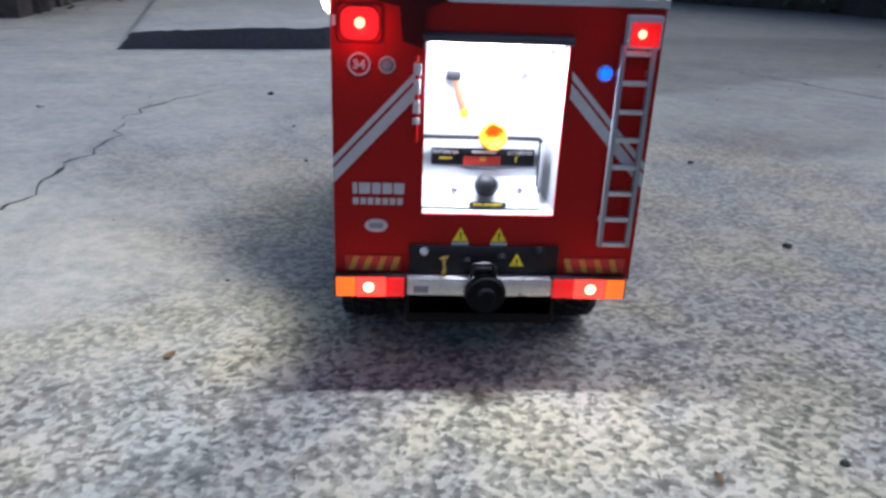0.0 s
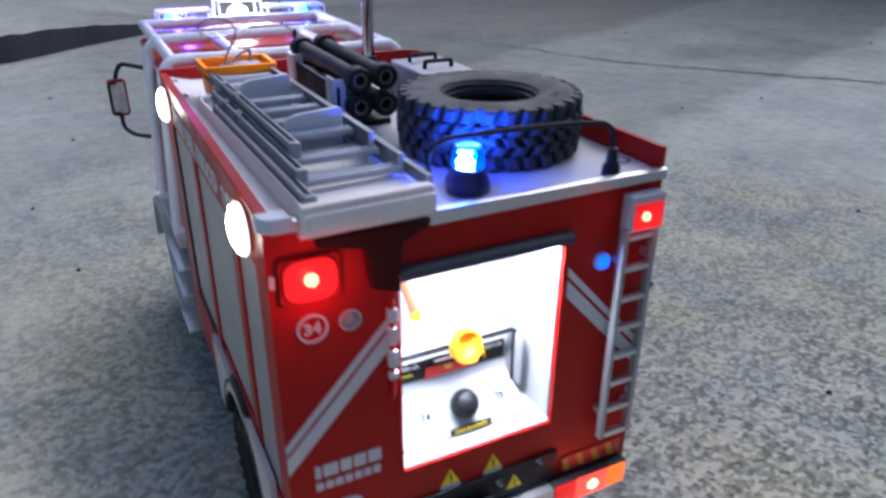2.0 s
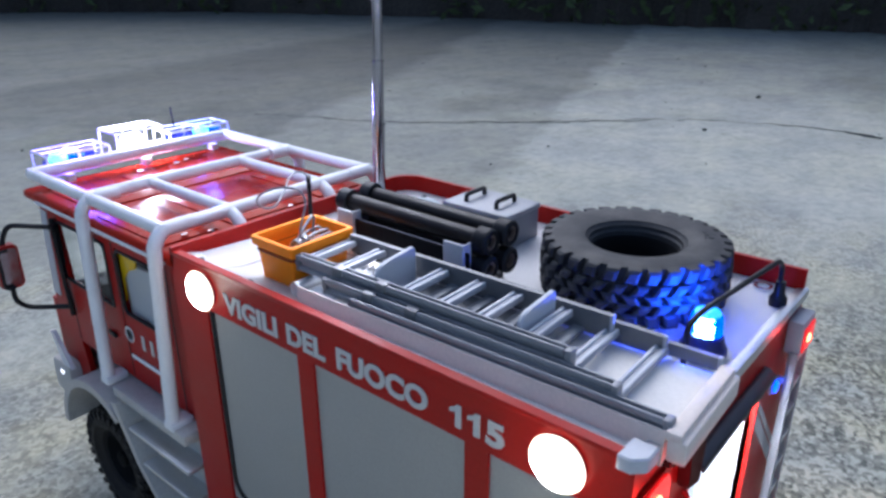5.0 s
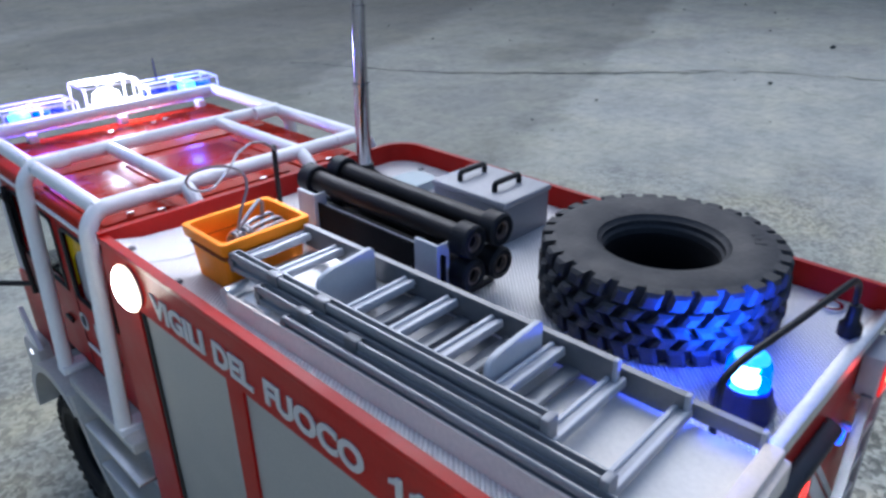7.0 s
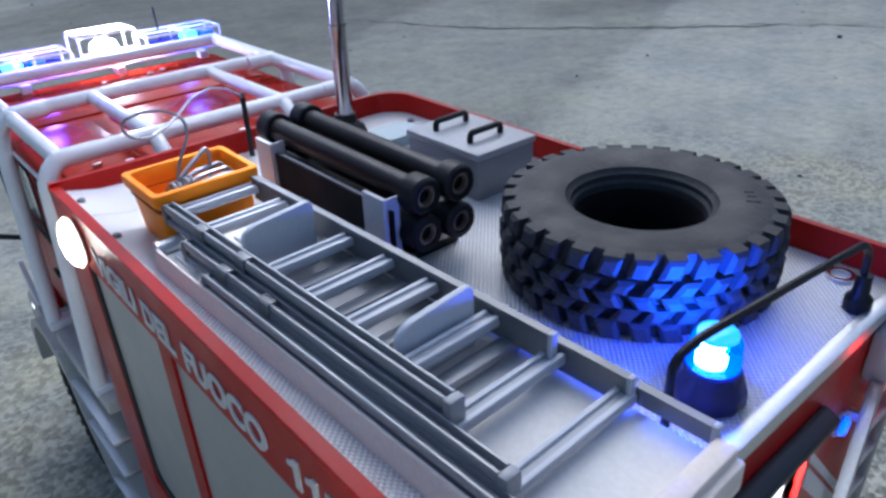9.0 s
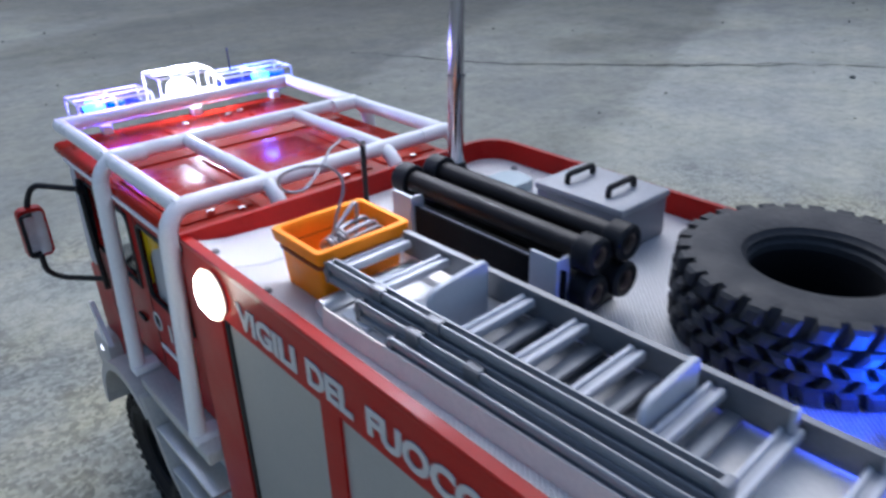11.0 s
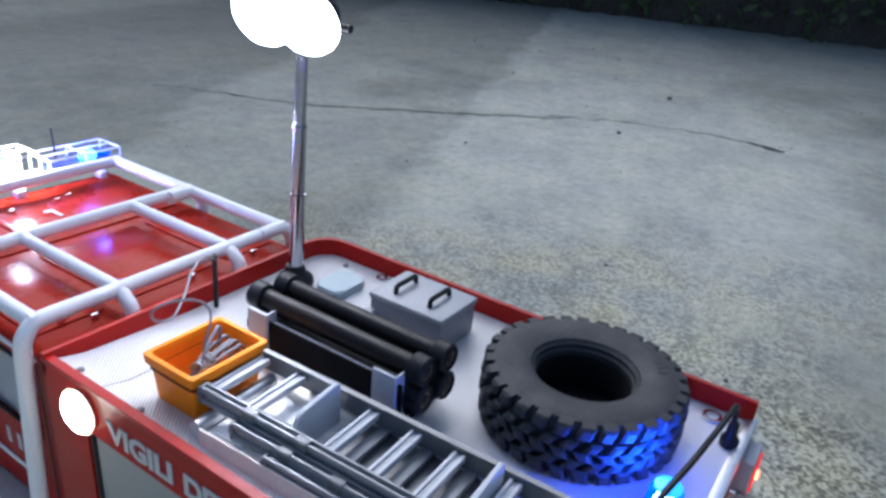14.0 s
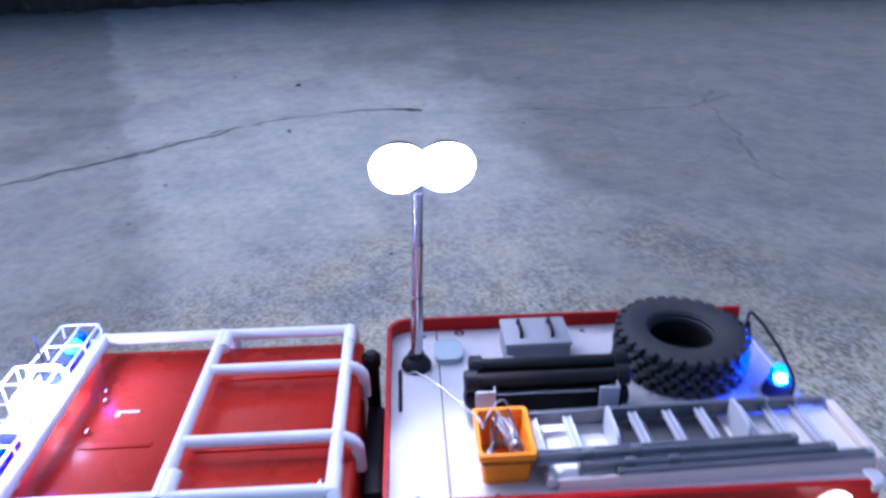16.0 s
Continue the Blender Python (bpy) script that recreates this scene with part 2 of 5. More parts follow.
def concrete(name):
    """Weathered concrete: exposed pebbles where worn, smooth grey skin elsewhere, stains and pits, far ground painted
    darker as shade.
    """
    m = bpy.data.materials.new(name)
    m.use_nodes = True
    n, l = m.node_tree.nodes, m.node_tree.links
    p = n["Principled BSDF"]
    tc = n.new("ShaderNodeTexCoord")

    def tex(kind, scale, detail=4.0, rough=0.55):
        t = n.new(kind)
        t.inputs["Scale"].default_value = scale
        if "Detail" in t.inputs:
            t.inputs["Detail"].default_value = detail
            t.inputs["Roughness"].default_value = rough
        l.new(tc.outputs["Object"], t.inputs["Vector"])
        return t

    def ramp(src, stops):
        r = n.new("ShaderNodeValToRGB")
        e = r.color_ramp.elements
        while len(e) < len(stops):
            e.new(0.5)
        for k, (at, c) in zip(e, stops):
            k.position, k.color = at, (*c, 1) if len(c) == 3 else c
        l.new(src, r.inputs[0])
        return r.outputs[0]

    def mix(fac, a, b, how="MIX"):
        x = n.new("ShaderNodeMix")
        x.data_type, x.blend_type = "RGBA", how
        if isinstance(fac, float):
            x.inputs["Factor"].default_value = fac
        else:
            l.new(fac, x.inputs["Factor"])
        l.new(a, x.inputs["A"])
        l.new(b, x.inputs["B"])
        return x.outputs["Result"]

    def calc(op, x, y=None, z=None):
        k = n.new("ShaderNodeMath")
        k.operation = op
        for slot, v in zip(k.inputs, (x, y, z)):
            if v is None:
                continue
            if isinstance(v, (int, float)):
                slot.default_value = v
            else:
                l.new(v, slot)
        return k.outputs[0]

    def step(v, lo, hi):
        k = n.new("ShaderNodeMapRange")
        k.interpolation_type = "SMOOTHSTEP"
        k.inputs["From Min"].default_value, k.inputs["From Max"].default_value = lo, hi
        l.new(v, k.inputs["Value"])
        return k.outputs[0]

    blot = tex("ShaderNodeTexNoise", 150, 3, 0.62)
    fine = tex("ShaderNodeTexNoise", 420, 3, 0.6)
    patch = tex("ShaderNodeTexNoise", 2.6, 5, 0.62)
    cloud = tex("ShaderNodeTexNoise", 5.0, 6, 0.65)
    wide = tex("ShaderNodeTexNoise", 0.7, 5, 0.6)
    spot = tex("ShaderNodeTexVoronoi", 26)
    xyz = n.new("ShaderNodeSeparateXYZ")
    l.new(tc.outputs["Object"], xyz.inputs[0])
    X, Y = xyz.outputs[0], xyz.outputs[1]
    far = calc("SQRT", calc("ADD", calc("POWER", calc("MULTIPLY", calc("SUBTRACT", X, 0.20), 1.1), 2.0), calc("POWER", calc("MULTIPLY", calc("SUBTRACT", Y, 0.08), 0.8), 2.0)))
    wobble = calc("MULTIPLY", calc("SUBTRACT", patch.outputs["Fac"], 0.5), 1.5)
    worn = step(calc("ADD", far, wobble), 0.86, 0.36)
    lump = tex("ShaderNodeTexNoise", 62, 4, 0.7)
    knot = tex("ShaderNodeTexNoise", 19, 4, 0.65)
    grit = calc("ADD", calc("MULTIPLY", blot.outputs["Fac"], 0.42), calc("MULTIPLY_ADD", lump.outputs["Fac"], 0.40, 0.09))
    cells = tex("ShaderNodeTexVoronoi", 260, 0.0)
    shift = n.new("ShaderNodeVectorMath")
    shift.operation = "MULTIPLY_ADD"
    l.new(blot.outputs["Color"], shift.inputs[0])
    shift.inputs[1].default_value = (0.004, 0.004, 0.004)
    l.new(tc.outputs["Object"], shift.inputs[2])
    l.new(shift.outputs[0], cells.inputs["Vector"])
    stone = n.new("ShaderNodeSeparateColor")
    l.new(cells.outputs["Color"], stone.inputs[0])
    chips = calc("MULTIPLY", calc("SUBTRACT", stone.outputs[0], 0.5), 0.27)
    grit = calc("ADD", grit, chips)
    grit = calc("ADD", grit, calc("MULTIPLY", calc("SUBTRACT", knot.outputs["Fac"], 0.5), 0.30))
    pebbles = ramp(grit, [(0.34, (0.15, 0.155, 0.14)), (0.43, (0.28, 0.282, 0.25)), (0.51, (0.44, 0.435, 0.385)), (0.61, (0.66, 0.65, 0.585))])
    skin = ramp(fine.outputs["Fac"], [(0.3, (0.47, 0.48, 0.455)), (0.55, (0.56, 0.57, 0.545)), (0.75, (0.645, 0.65, 0.62))])
    skin = mix(1.0, skin, ramp(lump.outputs["Fac"], [(0.3, (0.78, 0.78, 0.76)), (0.5, (1.0, 1.0, 0.99)), (0.7, (1.12, 1.11, 1.08))]), "MULTIPLY")
    skin = mix(1.0, skin, ramp(knot.outputs["Fac"], [(0.3, (0.80, 0.81, 0.80)), (0.5, (0.98, 0.98, 0.97)), (0.68, (1.08, 1.07, 1.03))]), "MULTIPLY")
    tone = ramp(cloud.outputs["Fac"], [(0.3, (0.65, 0.655, 0.635)), (0.5, (0.80, 0.80, 0.765)), (0.7, (0.91, 0.90, 0.85))])
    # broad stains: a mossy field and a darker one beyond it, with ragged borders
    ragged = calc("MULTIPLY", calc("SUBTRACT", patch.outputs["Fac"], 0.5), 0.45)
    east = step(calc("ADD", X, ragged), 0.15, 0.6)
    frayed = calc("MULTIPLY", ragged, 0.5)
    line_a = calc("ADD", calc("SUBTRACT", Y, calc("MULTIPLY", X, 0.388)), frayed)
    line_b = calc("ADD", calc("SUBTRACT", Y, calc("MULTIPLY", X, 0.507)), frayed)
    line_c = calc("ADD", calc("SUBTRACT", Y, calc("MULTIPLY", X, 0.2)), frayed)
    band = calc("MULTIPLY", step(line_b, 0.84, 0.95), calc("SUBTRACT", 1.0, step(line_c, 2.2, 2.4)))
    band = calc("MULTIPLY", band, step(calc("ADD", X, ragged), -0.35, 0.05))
    stain_shade = calc("MULTIPLY", step(line_a, 0.345, 0.42), 0.32)
    stain_shade = calc("MULTIPLY", stain_shade, east)
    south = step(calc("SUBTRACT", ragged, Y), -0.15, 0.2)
    stain_shade = calc("ADD", stain_shade, calc("MULTIPLY", calc("MULTIPLY", south, step(calc("ADD", X, ragged), 0.1, 0.65)), 0.44))
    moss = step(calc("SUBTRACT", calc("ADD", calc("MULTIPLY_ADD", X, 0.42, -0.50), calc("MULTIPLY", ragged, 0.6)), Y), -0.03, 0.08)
    stain_shade = calc("ADD", stain_shade, calc("MULTIPLY", calc("MULTIPLY", moss, step(X, 0.9, 1.1)), 0.10))
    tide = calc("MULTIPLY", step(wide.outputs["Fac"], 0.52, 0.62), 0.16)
    # far ground painted darker, in place of hedge shade and vignetting
    stain_shade = calc("ADD", stain_shade, calc("MULTIPLY", step(far, 1.2, 2.7), 0.30))
    dark = calc("MAXIMUM", calc("SUBTRACT", 1.0, calc("ADD", stain_shade, tide)), 0.46)
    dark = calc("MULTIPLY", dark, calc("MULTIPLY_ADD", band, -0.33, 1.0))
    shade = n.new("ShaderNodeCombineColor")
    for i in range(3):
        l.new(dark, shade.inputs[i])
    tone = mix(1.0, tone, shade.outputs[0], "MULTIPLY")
    earth = tex("ShaderNodeTexNoise", 7.5, 4, 0.6)
    silt = n.new("ShaderNodeRGB")
    silt.outputs[0].default_value = (0.40, 0.392, 0.345, 1)
    pebbles = mix(calc("MULTIPLY", step(Y, -0.02, 0.22), 0.38), pebbles, silt.outputs[0])
    pebbles = mix(1.0, pebbles, ramp(earth.outputs["Fac"], [(0.40, (0.84, 0.88, 0.90)), (0.50, (1.0, 0.99, 0.94)), (0.60, (1.08, 1.05, 0.88))]), "MULTIPLY")
    skin = mix(1.0, skin, ramp(earth.outputs["Fac"], [(0.38, (0.95, 0.965, 0.965)), (0.50, (1.0, 1.0, 0.98)), (0.62, (1.02, 1.015, 0.965))]), "MULTIPLY")
    col = mix(worn, skin, pebbles)
    col = mix(1.0, col, ramp(patch.outputs["Fac"], [(0.40, (0.99, 0.99, 0.995)), (0.50, (1.0, 1.0, 0.98)), (0.60, (1.02, 1.015, 0.96))]), "MULTIPLY")
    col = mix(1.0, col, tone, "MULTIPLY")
    pits = ramp(spot.outputs["Distance"], [(0.03, (0.25, 0.25, 0.25)), (0.09, (1, 1, 1))])
    gate = ramp(cloud.outputs["Fac"], [(0.5, (0, 0, 0)), (0.58, (1, 1, 1))])
    white = n.new("ShaderNodeRGB")
    white.outputs[0].default_value = (1, 1, 1, 1)
    col = mix(1.0, col, mix(gate, white.outputs[0], pits), "MULTIPLY")
    l.new(col, p.inputs["Base Color"])
    p.inputs["Roughness"].default_value = 0.85
    bp = n.new("ShaderNodeBump")
    bp.inputs["Strength"].default_value, bp.inputs["Distance"].default_value = 0.22, 0.002
    hh = n.new("ShaderNodeMath")
    hh.operation = "ADD"
    l.new(grit, hh.inputs[0])
    l.new(fine.outputs["Fac"], hh.inputs[1])
    l.new(hh.outputs[0], bp.inputs["Height"])
    l.new(bp.outputs[0], p.inputs["Normal"])
    return m


CONCRETE = concrete("worn_concrete")
# front face of the raised slab, much darker than its top
STEPFACE = mat("dark_concrete", (0.075, 0.068, 0.075), 0.85, 0, 0.35, 8, 0.4, 150)
DRYLEAF = mat("dry_leaf", (0.30, 0.20, 0.10), 0.8, 0, 0.3, 80, 0.1)
CRACK = mat("crack_dirt", (0.04, 0.045, 0.04), 0.95, 0, 0.4, 60, 0.3)
LEAF = mat("dark_leaves", (0.085, 0.11, 0.05), 0.9, 0, 0.5, 6, 0.1, 60, spec=0.05)
HOSE = mat("hose_black", (0.012, 0.0095, 0.009), 0.42, 0, 0.2, 60, 0.06, spec=0.25)
BANK = mat("dark_soil", (0.06, 0.05, 0.042), 0.95, 0, 0.5, 5, 0.4, 60)

# mesh helpers, in decimetres
ORIGIN = {}


def thing(name, place, label, category, group="", kind=""):
    ob = new(name)
    ob.empty_display_size = 0.01
    ob.location = Vector(place) * DM
    ORIGIN[ob] = Vector(place)
    return tagged(ob, label, category, group, kind)


def finish(bm, shift, material, smooth=True):
    bmesh.ops.remove_doubles(bm, verts=bm.verts, dist=1e-5)
    bmesh.ops.recalc_face_normals(bm, faces=bm.faces)
    for v in bm.verts:
        v.co = (v.co - shift) * DM
    if smooth:
        for f in bm.faces:
            f.smooth = True
        for e in bm.edges:
            if len(e.link_faces) != 2 or e.calc_face_angle(0) > 0.6:
                e.smooth = False
    me = bpy.data.meshes.new("mesh")
    bm.to_mesh(me)
    bm.free()
    me.materials.append(material)
    return me


def part(name, bm, material, parent, label=""):
    me = finish(bm, ORIGIN[parent], material)
    me.name = name
    ob = new(name, me)
    ob.parent = parent
    ORIGIN[ob] = ORIGIN[parent]
    return tagged(ob, label)


def solo(name, bm, material, label, category, kind="", group="", place=(0, 0, 0)):
    me = finish(bm, Vector(place), material)
    me.name = name
    ob = new(name, me)
    ob.location = Vector(place) * DM
    ORIGIN[ob] = Vector(place)
    return tagged(ob, label, category, group, kind)


def join(bm, other):
    me = bpy.data.meshes.new("tmp")
    other.to_mesh(me)
    other.free()
    bm.from_mesh(me)
    bpy.data.meshes.remove(me)
    return bm


def box(bm, x0, x1, y0, y1, z0, z1, bev=0.0, seg=2):
    b = bmesh.new() if bev else bm
    vs = [b.verts.new((x, y, z)) for x in (x0, x1) for y in (y0, y1) for z in (z0, z1)]
    for q in ((0, 1, 3, 2), (4, 6, 7, 5), (0, 4, 5, 1), (2, 3, 7, 6), (0, 2, 6, 4), (1, 5, 7, 3)):
        b.faces.new([vs[i] for i in q])
    if bev:
        bmesh.ops.bevel(b, geom=b.edges, offset=bev, segments=seg, affect="EDGES", profile=0.5)
        join(bm, b)
    return bm


def prism(bm, outline, axis, a0, a1, bev=0.0):
    """An outline in the two other axes (in x, y, z order), drawn out along axis."""
    b = bmesh.new() if bev else bm

    def at(p, a):
        c = list(p)
        c.insert(axis, a)
        return c
    lo = [b.verts.new(at(p, a0)) for p in outline]
    hi = [b.verts.new(at(p, a1)) for p in outline]
    b.faces.new(lo)
    b.faces.new(hi[::-1])
    for i in range(len(lo)):
        j = (i + 1) % len(lo)
        b.faces.new((lo[i], hi[i], hi[j], lo[j]))
    if bev:
        bmesh.ops.bevel(b, geom=b.edges, offset=bev, segments=1, affect="EDGES")
        join(bm, b)
    return bm


def rounded(x0, x1, y0, y1, r, n=5):
    """A rectangle's outline with round corners."""
    out = []
    for cx, cy, a in ((x1 - r, y1 - r, 0), (x0 + r, y1 - r, 90), (x0 + r, y0 + r, 180), (x1 - r, y0 + r, 270)):
        for k in range(n + 1):
            t = radians(a + 90 * k / n)
            out.append((cx + r * math.cos(t), cy + r * math.sin(t)))
    return out


def fillet(pts, r, n=5):
    """Points of a path with its corners rounded."""
    pts = [Vector(p) for p in pts]
    out = [pts[0]]
    for a, b, c in zip(pts, pts[1:], pts[2:]):
        d = min(r, (a - b).length * 0.45, (c - b).length * 0.45)
        s, e = b + (a - b).normalized() * d, b + (c - b).normalized() * d
        for k in range(n + 1):
            t = k / n
            out.append(s * (1 - t) ** 2 + b * 2 * t * (1 - t) + e * t * t)
    out.append(pts[-1])
    return out


def tube(bm, pts, r, seg=10, bend=0.0, taper=None):
    pts = fillet(pts, bend) if bend else [Vector(p) for p in pts]
    rings, side = [], None
    for i, p in enumerate(pts):
        d = (pts[min(i + 1, len(pts) - 1)] - pts[max(i - 1, 0)]).normalized()
        if side is None:
            side = d.orthogonal().normalized()
        side = (side - d * side.dot(d)).normalized()
        up = d.cross(side)
        rad = r if taper is None else r + (taper - r) * i / (len(pts) - 1)
        rings.append([bm.verts.new(p + (side * math.cos(2 * math.pi * k / seg) + up * math.sin(2 * math.pi * k / seg)) * rad) for k in range(seg)])
    for a, b in zip(rings, rings[1:]):
        for k in range(seg):
            bm.faces.new((a[k], a[(k + 1) % seg], b[(k + 1) % seg], b[k]))
    bm.faces.new(rings[0][::-1])
    bm.faces.new(rings[-1])
    return bm


def lathe(bm, profile, place, axis=(0, 0, 1), seg=24, cap=True):
    """A profile of (radius, height) turned round axis through place."""
    turn = Vector((0, 0, 1)).rotation_difference(Vector(axis)).to_matrix()
    rings = []
    for r, h in profile:
        if r < 1e-6:
            rings.append([bm.verts.new(Vector(place) + turn @ Vector((0, 0, h)))])
        else:
            rings.append([bm.verts.new(Vector(place) + turn @ Vector((r * math.cos(2 * math.pi * k / seg), r * math.sin(2 * math.pi * k / seg), h))) for k in range(seg)])
    for a, b in zip(rings, rings[1:]):
        for k in range(seg):
            j = (k + 1) % seg
            q = [a[k % len(a)], a[j % len(a)], b[j % len(b)], b[k % len(b)]]
            q = [v for i, v in enumerate(q) if v not in q[:i]]
            if len(q) > 2:
                bm.faces.new(q)
    for ring in (rings[0], rings[-1]):
        if cap and len(ring) > 2 and profile[0] != profile[-1]:
            bm.faces.new(ring)
    return bm


def words(text, start, end, height, m, thick=0.012, heavy=0.03, cap=0.72):
    """Block letters from start to end (both in the letters' own plane, along x), as a mesh, then moved by m."""
    cu = bpy.data.curves.new("letters", "FONT")
    cu.body, cu.size, cu.extrude, cu.offset = text, 1.0, 0.0, heavy
    ob = new("letters", cu)
    me = bpy.data.meshes.new_from_object(ob.evaluated_get(bpy.context.evaluated_depsgraph_get()))
    bpy.data.objects.remove(ob)
    bm = bmesh.new()
    bm.from_mesh(me)
    xs = [v.co.x for v in bm.verts]
    lo, wide = min(xs), max(xs) - min(xs)
    for v in bm.verts:
        v.co = Vector((start + (v.co.x - lo) / wide * (end - start), v.co.y / cap * height, 0))
    got = bmesh.ops.extrude_face_region(bm, geom=bm.faces[:])
    for v in got["geom"]:
        if isinstance(v, bmesh.types.BMVert):
            v.co.z += thick
    bmesh.ops.transform(bm, matrix=m, verts=bm.verts)
    return bm


# ground
def ground_sheet():
    bm = bmesh.new()
    n, half = 60, 300.0
    ax = [math.copysign(abs(t) ** 2.2, t) * half for t in [(-1 + 2 * i / n) for i in range(n + 1)]]
    grid = [[bm.verts.new((x, y, 0)) for y in ax] for x in ax]
    for i in range(n):
        for j in range(n):
            bm.faces.new((grid[i][j], grid[i + 1][j], grid[i + 1][j + 1], grid[i][j + 1]))
    return bm


solo("ground", ground_sheet(), CONCRETE, "weathered grey concrete yard with exposed pebbles, stains and far shade in its colour", "ground", "structure")


def raised_slab():
    """A slab edge that stands 7 cm proud and runs out level with the yard at one end."""
    bm = bmesh.new()
    foot = [(-7.95, 15.8), (-7.6, 16.05), (-6.3, 16.45), (-4.4, 16.9), (-2.6, 17.4), (-1.0, 19.0), (0.4, 20.1), (1.6, 20.9)]
    rise = [0.0, 0.42, 0.5, 0.56, 0.6, 0.5, 0.28, 0.0]
    rng = random.Random(3)
    lo, hi, back = [], [], []
    for (a, ha), (b, hb) in zip(zip(foot, rise), zip(foot[1:], rise[1:])):
        for k in range(6):
            t = k / 6
            x, y, h = a[0] + (b[0] - a[0]) * t, a[1] + (b[1] - a[1]) * t, ha + (hb - ha) * t
            lo.append(bm.verts.new((x, y, -0.05)))
            hi.append(bm.verts.new((x + rng.uniform(-.03, .03), y + 0.06 + rng.uniform(0, .07), h + rng.uniform(-.03, .02) * (h > 0.1))))
            back.append(bm.verts.new((x * 2.2 - 3, 62, h * 0.6 + 0.02)))
    for i in range(len(lo) - 1):
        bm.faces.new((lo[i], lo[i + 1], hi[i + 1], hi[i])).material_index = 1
        bm.faces.new((hi[i], hi[i + 1], back[i + 1], back[i]))
    ob = solo("raised_slab", bm, CONCRETE, "broken raised concrete slab edge with dark face", "slab", "structure")
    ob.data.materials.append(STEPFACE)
    return ob


raised_slab()


def crack(points, wide, seed):
    """A dirt-filled crack that wanders along a few points."""
    rng = random.Random(seed)
    bm = bmesh.new()
    pts = [Vector((x, y, 0.006)) for x, y in points]
    fine = []
    for a, b in zip(pts, pts[1:]):
        steps = max(3, int((b - a).length / 0.25))
        side = (b - a).normalized().cross(Vector((0, 0, 1)))
        for k in range(steps):
            fine.append((a.lerp(b, k / steps) + side * rng.gauss(0, 0.06), side, abs(rng.gauss(wide, wide * 0.7)) + 0.004))
    old = None
    for p, side, w in fine:
        row = (bm.verts.new(p - side * w), bm.verts.new(p + side * w))
        if old:
            bm.faces.new((old[0], old[1], row[1], row[0]))
        old = row
    return solo("ground_crack", bm, CRACK, "thin dirt-filled crack across the concrete yard", "crack", "structure")


crack([(8.6, 15.2), (9.3, 13.5), (10.2, 11.5), (11.5, 10.0), (12.95, 8.2), (14.3, 6.95), (15.4, 5.5), (15.9, 4.1), (15.93, 2.2)], 0.03, 1)
crack([(16.0, 2.9), (15.93, 2.3), (15.8, 1.85)], 0.15, 5)
crack([(10.6, 11.2), (12.4, 8.9), (14.6, 6.8)], 0.018, 2)
crack([(17.2, -6.6), (15.9, -5.9), (12.3, -5.4), (10.7, -4.95), (9.3, -5.35)], 0.014, 3)
crack([(15.9, 0.2), (15.5, -1.7), (15.3, -3.4), (15.4, -5.4), (16.8, -7.1)], 0.018, 10)
crack([(-4.53, 3.1), (-4.5, 3.6), (-4.56, 4.4), (-4.67, 4.87), (-4.47, 5.3), (-4.58, 6.4), (-4.9, 7.46)], 0.013, 4)
crack([(-4.9, 7.46), (-4.72, 8.5), (-4.48, 9.3), (-4.0, 10.4)], 0.01, 6)
crack([(-7.8, 17.9), (-5.5, 19.4), (-3.8, 18.8), (-2.2, 20.5), (0.0, 20.9)], 0.08, 7)
crack([(-3.8, 18.8), (-1.5, 19.6), (0.4, 20.7)], 0.06, 8)
crack([(-3.0, 25.8), (-0.6, 25.4), (2.2, 24.8), (2.1, 23.3), (1.2, 21.4)], 0.035, 9)


def gravel():
    """Loose chips of stone scattered over the yard."""
    rng = random.Random(11)
    bm = bmesh.new()
    for _ in range(110):
        x, y = rng.uniform(-6, 26), rng.uniform(-5, 26)
        if abs(x) < 1.0 and -0.3 < y < 5:
            continue
        r = rng.choice((0.012, 0.018, 0.03)) * (1 + 0.04 * max(x, y, 0))
        c = [bm.verts.new((x + r * rng.uniform(.6, 1.2) * math.cos(a), y + r * rng.uniform(.6, 1.2) * math.sin(a), 0.0)) for a in (0, 1.2, 2.5, 3.8, 5.0)]
        t = bm.verts.new((x, y, r * 0.8))
        for i in range(5):
            bm.faces.new((c[i], c[(i + 1) % 5], t))
    return solo("gravel", bm, CRACK, "scattered dark chips of stone and leaf litter", "gravel", "stuff")


gravel()


def pebble(x, y, r, seed, material, label):
    """One loose stone: a squashed, knocked-about lump."""
    rng = random.Random(seed)
    bm = bmesh.new()
    bmesh.ops.create_icosphere(bm, subdivisions=2, radius=r)
    for v in bm.verts:
        v.co = v.co * rng.uniform(0.78, 1.12)
        v.co = Vector((x + v.co.x * 1.2, y + v.co.y, max(0.0, v.co.z * 0.6 + r * 0.4)))
    return solo("pebble", bm, material, label, "stone", "", "loose stones on the yard", (x, y, 0))


for k, (x, y, r) in enumerate(((19.1, 5.8, 0.075), (14.1, 5.4, 0.055), (3.53, 5.56, 0.04), (-2.98, 9.98, 0.055), (3.31, 2.42, 0.04), (1.96, -0.87, 0.025))):
    pebble(x, y, r, 40 + k, CRACK, "dark loose stone lying on the concrete yard")
pebble(-6.45, 8.25, 0.06, 50, DECAL, "pale chip of stone lying on the concrete")


